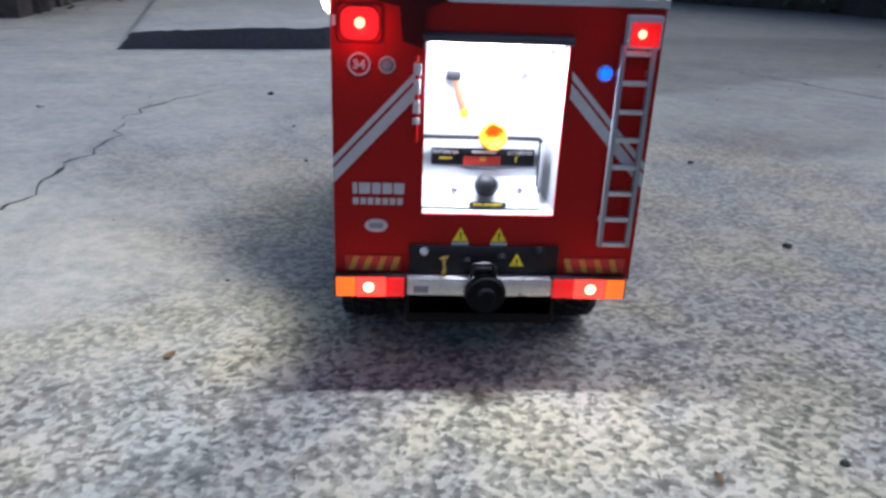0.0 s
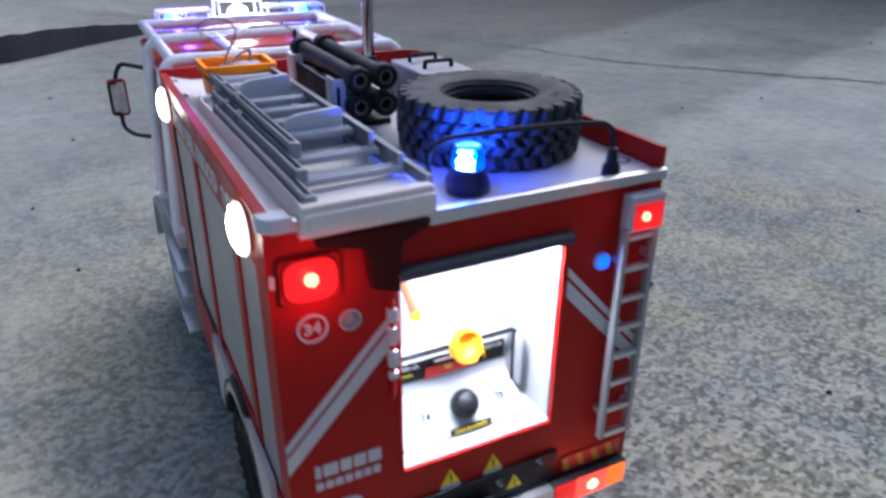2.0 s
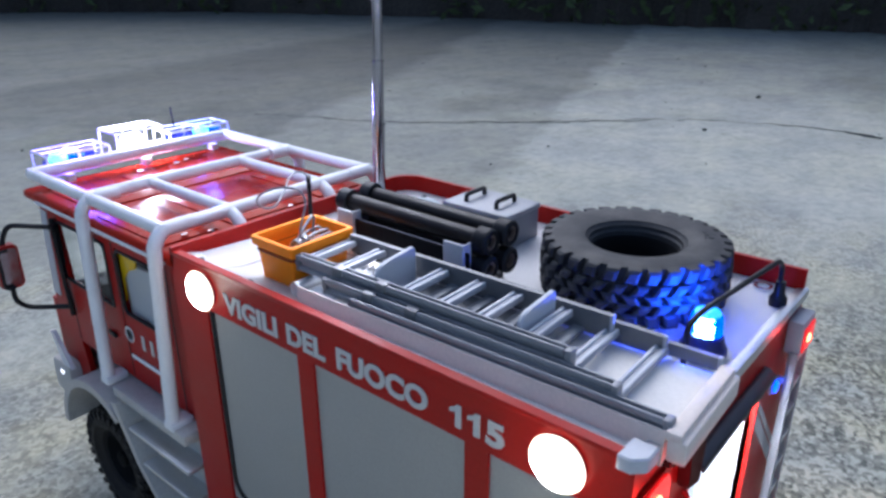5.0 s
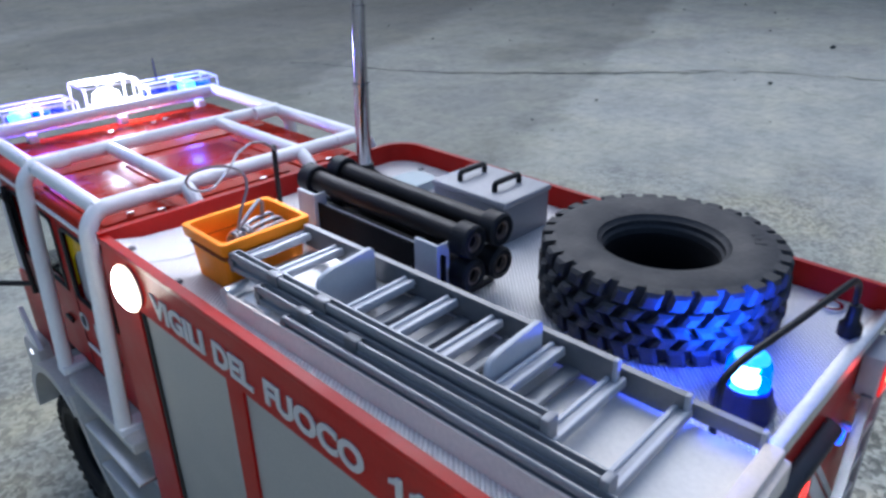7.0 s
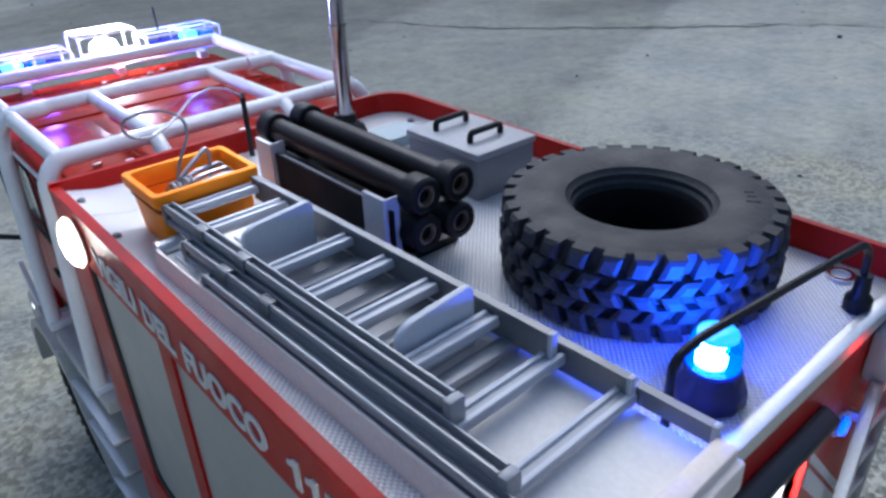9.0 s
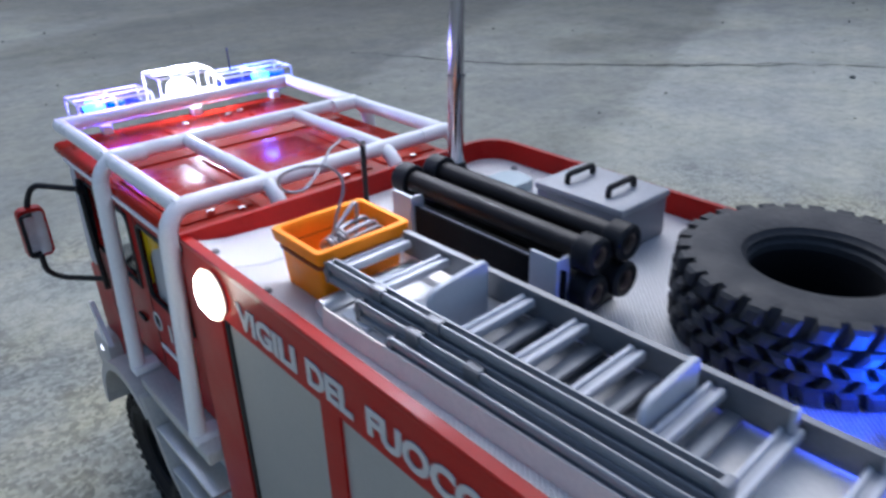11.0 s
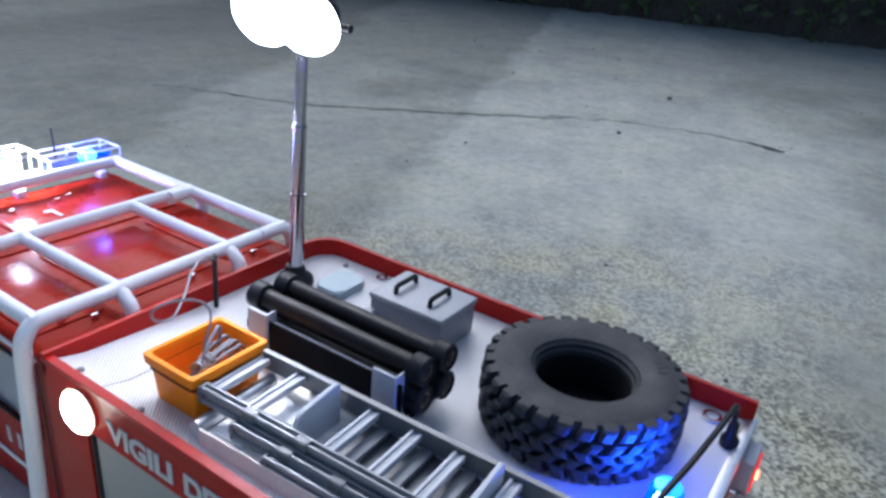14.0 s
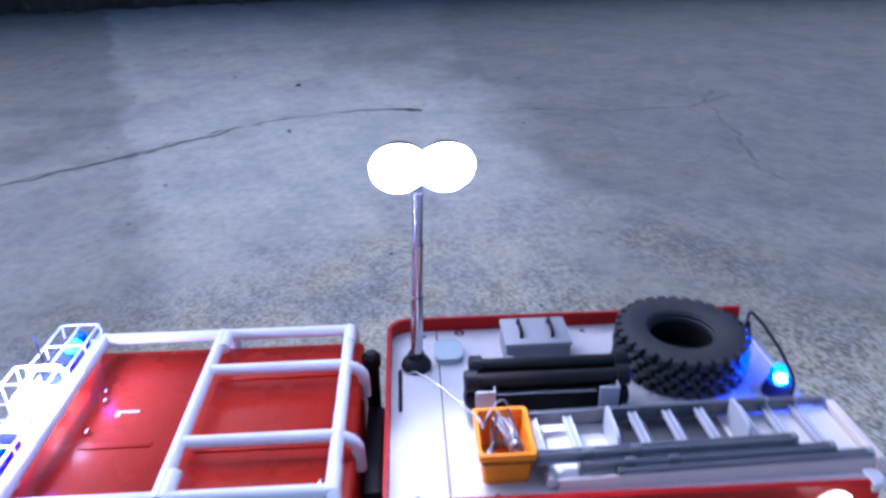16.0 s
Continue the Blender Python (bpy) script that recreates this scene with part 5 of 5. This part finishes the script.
for y in (MY - 0.155, MY + 0.115):
    shell = lathe(bmesh.new(), [(0.05, 0.03), (0.11, 0.02), (0.135, -0.02), (0.14, -0.052)], (0, 0, 0), (1, 0, 0), 24)
    glassy = lathe(bmesh.new(), [(0.14, -0.05), (0.163, -0.056), (0.172, -0.085), (0.16, -0.13), (0.125, -0.17), (0.07, -0.195), (0, -0.205)], (0, 0, 0), (1, 0, 0), 28)
    tilt = Matrix.Translation((MX - 0.06, y, 3.87)) @ Matrix.Rotation(radians(-28), 4, "Y")
    for bm_ in (shell, glassy):
        bmesh.ops.transform(bm_, matrix=tilt, verts=bm_.verts)
    ob = part("flood_lamp", leaning(shell), BLACK, truck, "lit white flood lamp on the mast")
    part("lamp_lens", leaning(glassy), COLDBULB, ob, "glaring cold white lens")

# deck fittings
part("whip_aerial", tube(bmesh.new(), [(-0.03, 2.53, DECK), (-0.035, 2.52, 2.66)], 0.013, 8), BLACK, truck, "short black aerial")
BX, BY = -0.02, 0.14
beacon = part("beacon_base", lathe(bmesh.new(), [(0.088, 0), (0.094, 0.012), (0.092, 0.05), (0.078, 0.075), (0.074, 0.10), (0.066, 0.108), (0, 0.108)], (BX, BY, DECK), (0, 0, 1), 10), NAVY, truck, "dark navy faceted beacon base")
dome = part("beacon_dome", lathe(bmesh.new(), [(0.066, 0.1085), (0.068, 0.118), (0.064, 0.165), (0.058, 0.185), (0.052, 0.19), (0, 0.19)], (BX, BY, DECK), (0, 0, 1), 24), BLUEDOME, beacon, "translucent lit blue dome")
dome.visible_shadow = False
part("beacon_lamp", lathe(bmesh.new(), [(0.012, 0.1095), (0.034, 0.115), (0.036, 0.135), (0.022, 0.15), (0.03, 0.165), (0.012, 0.18), (0, 0.181)], (BX - 0.012, BY, DECK), (0, 0, 1), 14), BEACONBULB, dome, "glaring bulb inside the dome").visible_shadow = False
part("beacon_cap", lathe(bmesh.new(), [(0.0515, 0.1905), (0.05, 0.2), (0.034, 0.206), (0, 0.208)], (BX, BY, DECK), (0, 0, 1), 24), CYANCAP, dome, "pale lit dome cap").visible_shadow = False
part("beacon_cable", tube(bmesh.new(), [(-0.19, 0.15, DECK + 0.005), (-0.195, 0.15, 2.55), (-0.12, 0.135, 2.585), (0.1, 0.10, 2.60), (0.4, 0.07, 2.60), (0.59, 0.06, 2.585), (0.64, 0.055, 2.54), (0.64, 0.055, 2.46)], 0.012, 8, 0.05), BLACK, truck, "black cable arching over the deck")
part("cable_plug", lathe(bmesh.new(), [(0.04, 0), (0.04, 0.04), (0.025, 0.06), (0.022, 0.12), (0, 0.125)], (0.64, 0.05, DECK), (0, 0, 1), 12), BLACK, truck)
for x, y, z in ((-0.835, 2.02, 0.058), (-0.83, 2.44, 0.058), (0.80, 2.36, 0.0), (0.80, 1.2, 0.0)):
    part("deck_bolt", lathe(bmesh.new(), [(0.017, 0), (0.017, 0.008), (0.011, 0.014), (0, 0.016)], (x, y, DECK + z), (0, 0, 1), 10), CLAMP, truck, "small dark deck bolt")
part("deck_eye", lathe(bmesh.new(), [(0.03, 0), (0.045, 0.0), (0.045, 0.012), (0.03, 0.012), (0.03, 0)], (0.79, 0.16, DECK + 0.001), (0, 0, 1), 16), CHROME, truck)
part("deck_eye", lathe(bmesh.new(), [(0.02, 0), (0.035, 0.0), (0.035, 0.012), (0.02, 0.012), (0.02, 0)], (0.82, 2.1, DECK + 0.001), (0, 0, 1), 16), CHROME, truck)
hatch = prism(bmesh.new(), rounded(0.44, 0.69, 2.10, 2.29, 0.05), 2, DECK + 0.001, DECK + 0.05, 0.01)
part("deck_hatch", hatch, PALE, truck, "pale blue-grey deck hatch")

# spare tyre lying on the deck
TC = (0.365, 0.645, DECK + 0.145)
tyre = thing("spare_tyre", (TC[0], TC[1], DECK), "black knobbly spare tyre lying flat on the deck", "tyre")


def spare_carcass():
    """Smooth sidewalls out to the shoulder, stepped beads, sunk tread base."""
    r, h, w = 0.442, 0.205, 0.1425
    half = [(r * 0.895, 0.45), (r * 0.905, 0.80), (r * 0.89, 0.93), (r * 0.84, 0.985), (r * 0.72, 1.0), (h + 0.055, 0.94), (h + 0.036, 0.885), (h + 0.03, 0.875), (h + 0.024, 0.80), (h + 0.012, 0.74), (h + 0.011, 0.62), (h + 0.002, 0.55), (h, 0.42)]
    prof = [(a, k * w) for a, k in half] + [(a, -k * w) for a, k in half[::-1]]
    return lathe(bmesh.new(), prof + prof[:1], TC, (0, 0, 1), 72)


carcass = part("carcass", spare_carcass(), RUBBER, tyre)


def tread_blocks(lugs):
    """Five staggered rows of chunky tread blocks, each shape built once and set round the tyre."""
    r, w, step = 0.442, 0.1425, 2 * math.pi / lugs
    rows = [  # lower edge, upper edge, half width, slant, shift, outer radius, sharpness of the inner end
        (0.50, 0.975, 0.34, 0.10, 0.0, 0.985, 0.80), (0.14, 0.46, 0.31, 0.16, 0.45, 1.0, 0.86), (-0.17, 0.13, 0.33, -0.14, 0.10, 1.0, 0.86),
        (-0.47, -0.16, 0.31, 0.16, 0.62, 1.0, 0.86), (-0.975, -0.50, 0.34, -0.10, 0.15, 0.985, 0.80)]
    rng = random.Random(8)
    base = (Vector(TC) - ORIGIN[carcass]) * DM
    for lo, hi, half, slant, shift, ro, ri in rows:
        for twin in range(2):
            bm = bmesh.new()
            vs = []
            wide = half * (1.0 if twin else 0.93)
            for rr, k in ((r * ri, 1.1), (r * ro, 1.0)):
                for z, sg in ((lo, -1), (hi, 1)):
                    zz = z * w if k > 1 or abs(z) < 0.9 else z * w * 0.945
                    for s in (-1, 1):
                        a = step * (s * wide * k * (0.9 if sg * (z > 0) > 0 and twin else 1.0) + slant * sg)
                        vs.append(bm.verts.new((rr * math.cos(a), rr * math.sin(a), zz)))
            for q in ((0, 1, 3, 2), (4, 6, 7, 5), (0, 4, 5, 1), (2, 3, 7, 6), (0, 2, 6, 4), (1, 5, 7, 3)):
                bm.faces.new([vs[i] for i in q])
            top = [e for e in bm.edges if all(v in vs[4:] for v in e.verts)]
            bmesh.ops.bevel(bm, geom=top, offset=0.011, segments=1, affect="EDGES")
            me = finish(bm, Vector((0, 0, 0)), RUBBER, False)
            for k in range(twin, lugs, 2):
                ob = new("tread_block", me)
                ob.parent = carcass
                ob.matrix_basis = Matrix.Translation(base) @ Matrix.Rotation(step * (k + shift + rng.uniform(-0.05, 0.05)), 4, "Z")


tread_blocks(30)
for k in range(3):
    a = radians(-60 + k * 6)
    mark = tube(bmesh.new(), [(TC[0] + q * math.cos(a + 0.03 * (q - 0.3)), TC[1] + q * math.sin(a), TC[2] + 0.1415) for q in ((0.31, 0.335) if k % 3 else (0.305, 0.345))], 0.004, 5)
    part("moulded_mark", mark, RUBBER, carcass)
# black cup covers the deck in the hole, painting in its deep shade
part("hole_shade", lathe(bmesh.new(), [(0.2045, 0.20), (0.198, 0.19), (0.198, 0.03), (0.08, 0.035), (0.05, 0.02), (0, 0.02)], (TC[0], TC[1], DECK + 0.002), (0, 0, 1), 40, cap=False), MATTE, tyre, "matt black cup for the shade inside the tyre")

# ladder stack on its carrier, all of it set slightly askew on the deck
lad = thing("extension_ladder", (-0.55, 0.85, DECK), "grey three-section extension ladder stacked on its carrier", "ladder")
carrier = part("carrier", box(bmesh.new(), -0.775, -0.30, -0.02, 1.70, DECK + 0.001, DECK + 0.092, 0.008), BOARD, lad, "pale flat carrier board")
part("carrier_side", prism(bmesh.new(), [(-0.80, DECK + 0.001), (-0.776, DECK + 0.001), (-0.776, DECK + 0.124), (-0.785, DECK + 0.124)], 1, -0.02, 1.70), BEIGE, carrier, "pinkish sloping side strip")
beam = box(bmesh.new(), -0.80, -0.296, -0.095, -0.03, DECK + 0.03, DECK + 0.115, 0.01)
box(beam, -0.80, -0.296, -0.075, -0.022, DECK + 0.105, DECK + 0.14, 0.008)
part("end_beam", beam, BEIGE, lad, "pale stepped end beam")


def rail(x, y0, y1, z0, z1, t=0.024, wall=0.006):
    """A ladder rail drawn out lengthwise: two round-edged ribs with a groove between, and a sunk top; thin rails are lipped plates."""
    h = z1 - z0
    if t < 0.012:
        out = [(x - t, z0), (x + t, z0), (x + t, z1 - 0.012), (x + t * 1.7, z1 - 0.009), (x + t * 1.7, z1), (x - t * 1.7, z1), (x - t * 1.7, z1 - 0.009), (x - t, z1 - 0.012)]
    else:
        side = [(t * 0.8, 0), (t, 0.06), (t, 0.27), (t * 0.86, 0.33), (t * 0.5, 0.36), (t * 0.5, 0.56), (t * 0.86, 0.6), (t, 0.66), (t, 0.93), (t * 0.85, 1)]
        top = [(x + t - wall * 1.6, z1), (x + t - wall * 1.6, z1 - h * 0.3), (x - t + wall * 1.6, z1 - h * 0.3), (x - t + wall * 1.6, z1)]
        out = [(x + a, z0 + k * h) for a, k in side] + top + [(x - a, z0 + k * h) for a, k in side[::-1]]
    return prism(bmesh.new(), out, 1, y0, y1)


sections = ((-0.673, -0.35, 0.40, 1.79, 2.495, 2.575), (-0.716, -0.312, 0.20, 1.57, 2.458, 2.535), (-0.752, -0.29, 0.0, 1.37, 2.443, 2.507))
for k, (xl, xr, y0, y1, z0, z1) in enumerate(sections):
    r = part("ladder_rail", rail(xl, y0, y1, z0, z1, 0.021), LADDER, lad, "grooved grey ladder rail")
    part("rail_end_cap", box(bmesh.new(), xl - 0.024, xl + 0.024, y0 - 0.03, y0, z0 - 0.004, z1 + 0.002, 0.008), BOXGREY, r)
    foot_cap = box(bmesh.new(), xl - 0.024, xl + 0.024, y1, y1 + 0.016, z0 - 0.002, z1 - 0.004, 0.005)
    part("rail_end_cap", tube(foot_cap, [(xl - 0.026, y1 + 0.002, (z0 + z1) / 2), (xl + 0.026, y1 + 0.002, (z0 + z1) / 2)], 0.016, 10), CLAMP, r)
    # right rails painted darker than the left, for the shade on their inner face
    q = part("ladder_rail", rail(xr, y0 - 0.01, y1, z0 + (0.012 if k == 2 else -0.01), z1, 0.007), CLAMP, lad, "deep plain ladder rail, its shaded side in the colour")
    part("rail_end_cap", box(bmesh.new(), xr - 0.012, xr + 0.012, y0 - 0.026, y0 - 0.01, z0 - 0.008, z1 + 0.003, 0.004), GREYP, q, "pale end cap")


def rung(xa, xb, y, z):
    """A flat rung with two ribs along its top."""
    ob = part("rung", box(bmesh.new(), xa, xb, y - 0.027, y + 0.027, z - 0.022, z, 0.005), GREYP, lad, "flat ribbed grey rung")
    for d in (-0.018, 0.018):
        part("rung_rib", box(bmesh.new(), xa + 0.004, xb - 0.004, y + d - 0.007, y + d + 0.007, z - 0.001, z + 0.008, 0.002), FLAP, ob)
    return ob


for y in (1.77, 1.57, 1.19, 0.99, 0.80, 0.57):
    rung(-0.655, -0.36, y, 2.545)
# lower rungs take a darker grey, their shade put into the colour
for y in (1.14, 0.94, 0.75, 0.52):
    part("rung", box(bmesh.new(), -0.698, -0.322, y - 0.025, y + 0.025, 2.465, 2.49, 0.005), LADDER, lad, "lower rung, its shade in a darker grey")
rung(-0.698, -0.322, 0.385, 2.505)
rung(-0.734, -0.30, 0.195, 2.485)
# dark sheet on the pale board stands in for shade under the rungs
part("rung_shade", box(bmesh.new(), -0.60, -0.33, 0.66, 1.30, DECK + 0.0925, DECK + 0.097), CLAMP, lad, "dark sheet for the shade under the rungs")
for y0, k in ((1.27, 0), (1.53, 0), (1.07, 1), (1.31, 1)):
    xl, z = sections[k][0], sections[k][5]
    clip = box(bmesh.new(), xl - 0.024, xl + 0.006, y0 - 0.03, y0 + 0.03, z - 0.012, z + 0.004, 0.002)
    box(clip, xl - 0.027, xl - 0.021, y0 - 0.03, y0 + 0.03, z - 0.045, z + 0.001, 0.002)
    part("rail_clamp", clip, CLAMP, lad, "thin dark rail clamp")
for y in (1.35, 0.62):
    flap = [(-0.64, 2.43), (-0.385, 2.43), (-0.385, 2.61), (-0.39, 2.625), (-0.405, 2.633), (-0.585, 2.617), (-0.612, 2.612), (-0.632, 2.60), (-0.64, 2.58)]
    part("guide_plate", prism(bmesh.new(), flap, 1, y - 0.010, y + 0.010, 0.004), FLAP, lad, "pale grey rounded guide plate")
part("foot_roller", tube(bmesh.new(), [(-0.77, 1.737, DECK + 0.095), (-0.36, 1.737, DECK + 0.095)], 0.034, 14), ALU, lad, "bright metal foot roller")
for x0, x1, y0, y1 in ((-0.745, -0.66, 1.52, 1.66), (-0.54, -0.42, 1.46, 1.64), (-0.735, -0.69, 1.36, 1.45)):
    part("white_pad", box(bmesh.new(), x0, x1, y0, y1, DECK + 0.088, DECK + 0.106, 0.006), WHITE, lad)
lad.rotation_euler.z = 0.029

# orange crate with a coiled cable
bucket = thing("orange_crate", (-0.545, 1.96, DECK), "open orange plastic crate standing on the deck", "crate")


def crate():
    bm = bmesh.new()
    x0, x1, y0, y1, z0, z1 = -0.73, -0.36, 1.82, 2.10, DECK + 0.010, DECK + 0.250
    levels = [(0.018, z0), (0.004, z1 - 0.052), (0.004, z1 - 0.046), (-0.012, z1 - 0.044), (-0.016, z1 - 0.004), (-0.013, z1), (0.006, z1), (0.009, z1 - 0.004), (0.012, z1 - 0.05), (0.03, z0 + 0.012)]
    rings = [[bm.verts.new((x, y, z)) for x, y in rounded(x0 + d, x1 - d, y0 + d, y1 - d, 0.018, 4)] for d, z in levels]
    for a, b in zip(rings, rings[1:]):
        for i in range(len(a)):
            j = (i + 1) % len(a)
            bm.faces.new((a[i], a[j], b[j], b[i]))
    bm.faces.new(rings[0][::-1])
    bm.faces.new(rings[-1])
    return bm


part("crate_body", crate(), ORANGE, bucket)
# brown band draws the shadow line that the rim casts on the crate
part("rim_shade", tube(bmesh.new(), [(x, y, DECK + 0.180) for x, y in rounded(-0.724, -0.366, 1.826, 2.094, 0.018, 3)] + [(-0.366, 2.076, DECK + 0.180)], 0.009, 6), SHADEBAND, bucket, "brown band for the shadow line under the rim")
coil = thing("cable_coil", (-0.545, 1.96, DECK + 0.02), "knotted grey cable heaped in the orange crate", "cable")
knot, turn_back = Vector((-0.655, 1.895, 2.555)), Vector((-0.41, 1.955, 2.565))
along = (turn_back - knot).normalized()
for k in range(4):      # strands from the knot to the hairpin, tails hanging into the crate
    side, lift = 0.02 * (k - 1.5), 0.012 * (k % 2)
    pts = [knot + Vector((-0.02, side * 0.5, -0.03)), knot + Vector((0.02, side * 0.6, lift)), knot.lerp(turn_back, 0.55) + Vector((0, side * 1.3, 0.012 + lift)),
           turn_back + Vector((0.0, side * 1.5, lift)), turn_back + Vector((0.022, side * 1.5, -0.02)), turn_back + Vector((0.012, side * 1.8, -0.07)), turn_back + Vector((-0.03 - 0.02 * k, side * 2, -0.15))]
    part("strand", tube(bmesh.new(), [tuple(v) for v in pts], 0.0085, 7, 0.03), CABLE, coil)
for k in range(4):      # turns wound round the knot
    mid, pts = knot + along * (0.006 + 0.021 * k), []
    for i in range(15):
        a = 2 * math.pi * i / 13 + k
        pts.append(tuple(mid + Vector((0.008 * math.sin(a), 0.034 * math.cos(a), 0.036 * math.sin(a) - 0.004)) + along * (0.0015 * i)))
    part("strand", tube(bmesh.new(), pts, 0.0095, 7), CABLE, coil)
for k in range(3):      # loose loops lying in the crate
    pts = [(-0.535 + (0.105 - 0.012 * k) * math.cos(i * 0.45 + k), 1.96 + (0.085 - 0.01 * k) * math.sin(i * 0.45 + k), DECK + 0.035 + 0.03 * k + 0.01 * math.sin(i * 1.1 + k)) for i in range(17)]
    part("strand", tube(bmesh.new(), pts, 0.0085, 6), CABLE, coil)
part("strand", tube(bmesh.new(), [tuple(knot + Vector((0.03, 0.02, 0.02))), (-0.54, 1.95, 2.62), (-0.465, 1.98, 2.655), (-0.45, 1.985, 2.64), (-0.455, 1.99, 2.56), (-0.47, 1.99, 2.45)], 0.0085, 7, 0.03), CABLE, coil)
loop = [tuple(knot + Vector((0.03, 0, 0.02))), (-0.59, 1.91, 2.66), (-0.535, 1.935, 2.73), (-0.527, 1.945, 2.775), (-0.54, 1.97, 2.805), (-0.58, 2.0, 2.823), (-0.64, 2.04, 2.822), (-0.69, 2.075, 2.80), (-0.708, 2.085, 2.77), (-0.69, 2.085, 2.735), (-0.65, 2.085, 2.715), (-0.60, 2.09, 2.71), (-0.54, 2.13, 2.72), (-0.46, 2.19, 2.735), (-0.36, 2.28, 2.76), (-0.24, 2.37, 2.755), (-0.14, 2.43, 2.72), (-0.06, 2.47, 2.655)]
part("wire_loop", tube(bmesh.new(), loop, 0.0055, 6, 0.02), CABLE, coil, "thin wire looping up from the crate to the aerial")

# four suction hoses in their cradle
rack = thing("hose_cradle", (-0.05, 1.6, DECK), "grey metal cradle for rolled hoses on the deck", "cradle")
part("cradle_base", box(bmesh.new(), -0.17, 0.09, 1.2, 2.08, DECK + 0.001, DECK + 0.035, 0.005), BLACK, rack)
for y in (1.28, 2.02):
    p = bmesh.new()
    box(p, -0.215, -0.198, y - 0.06, y + 0.06, DECK + 0.001, DECK + 0.255, 0.003)
    box(p, -0.199, -0.15, y - 0.06, y - 0.052, DECK + 0.001, DECK + 0.255)
    part("cradle_plate", p, GREYP, rack, "pale grey upright plate")
part("cradle_side", box(bmesh.new(), -0.197, -0.187, 1.2, 2.07, DECK + 0.001, DECK + 0.215), MATTE, rack, "black side panel")
# pale strip standing in for the lit gap between panel and hoses
part("lit_gap_strip", box(bmesh.new(), -0.186, -0.164, 1.35, 1.95, DECK + 0.196, DECK + 0.206), GREYP, rack)
for dx, z in ((0, 2.468), (0.132, 2.478), (0, 2.605), (0.132, 2.617)):
    hose = thing("suction_hose", (-0.105 + dx, 1.63, z), "long black suction hose with dark end couplings", "hose", "suction hoses in the cradle")
    a, b = Vector((-0.095 + dx, 1.17 - 0.15 * dx, z)), Vector((-0.112 + dx, 2.11 - 0.3 * dx, z + 0.012))
    d = (b - a).normalized()
    part("hose_body", tube(bmesh.new(), [a.lerp(b, t / 10) for t in range(11)], 0.046, 18), HOSE, hose)
    for end, way in ((a, -d), (b, d)):
        part("coupling", lathe(bmesh.new(), [(0.06, -0.05), (0.066, -0.045), (0.066, 0.02), (0.058, 0.03), (0.04, 0.03), (0.036, 0.0), (0, 0.0)], end, way, 20), BLACK, hose, "black ring coupling")
        part("coupling_ring", lathe(bmesh.new(), [(0.038, 0.004), (0.038, 0.024), (0.028, 0.024), (0.028, 0.004), (0.038, 0.004)], end, way, 18), BRASSY, hose, "worn brass ring")

# grey equipment box with two handles
case = thing("equipment_box", (0.52, 1.6, DECK), "grey metal equipment box with two black handles", "box")
part("box_body", box(bmesh.new(), 0.365, 0.68, 1.385, 1.82, DECK + 0.001, DECK + 0.17, 0.006), BOXGREY, case)
part("box_lid", box(bmesh.new(), 0.355, 0.69, 1.375, 1.83, DECK + 0.17, DECK + 0.205, 0.014), LIDGREY, case, "folded grey lid")
for y in (1.71, 1.50):
    part("box_handle", tube(bmesh.new(), [(0.43, y, DECK + 0.202), (0.43, y, DECK + 0.245), (0.60, y, DECK + 0.245), (0.60, y, DECK + 0.202)], 0.013, 8, 0.02), BLACK, case, "black bow handle")
part("box_latch", box(bmesh.new(), 0.295, 0.355, 1.77, 1.83, DECK + 0.001, DECK + 0.12, 0.008), GREYP, case)
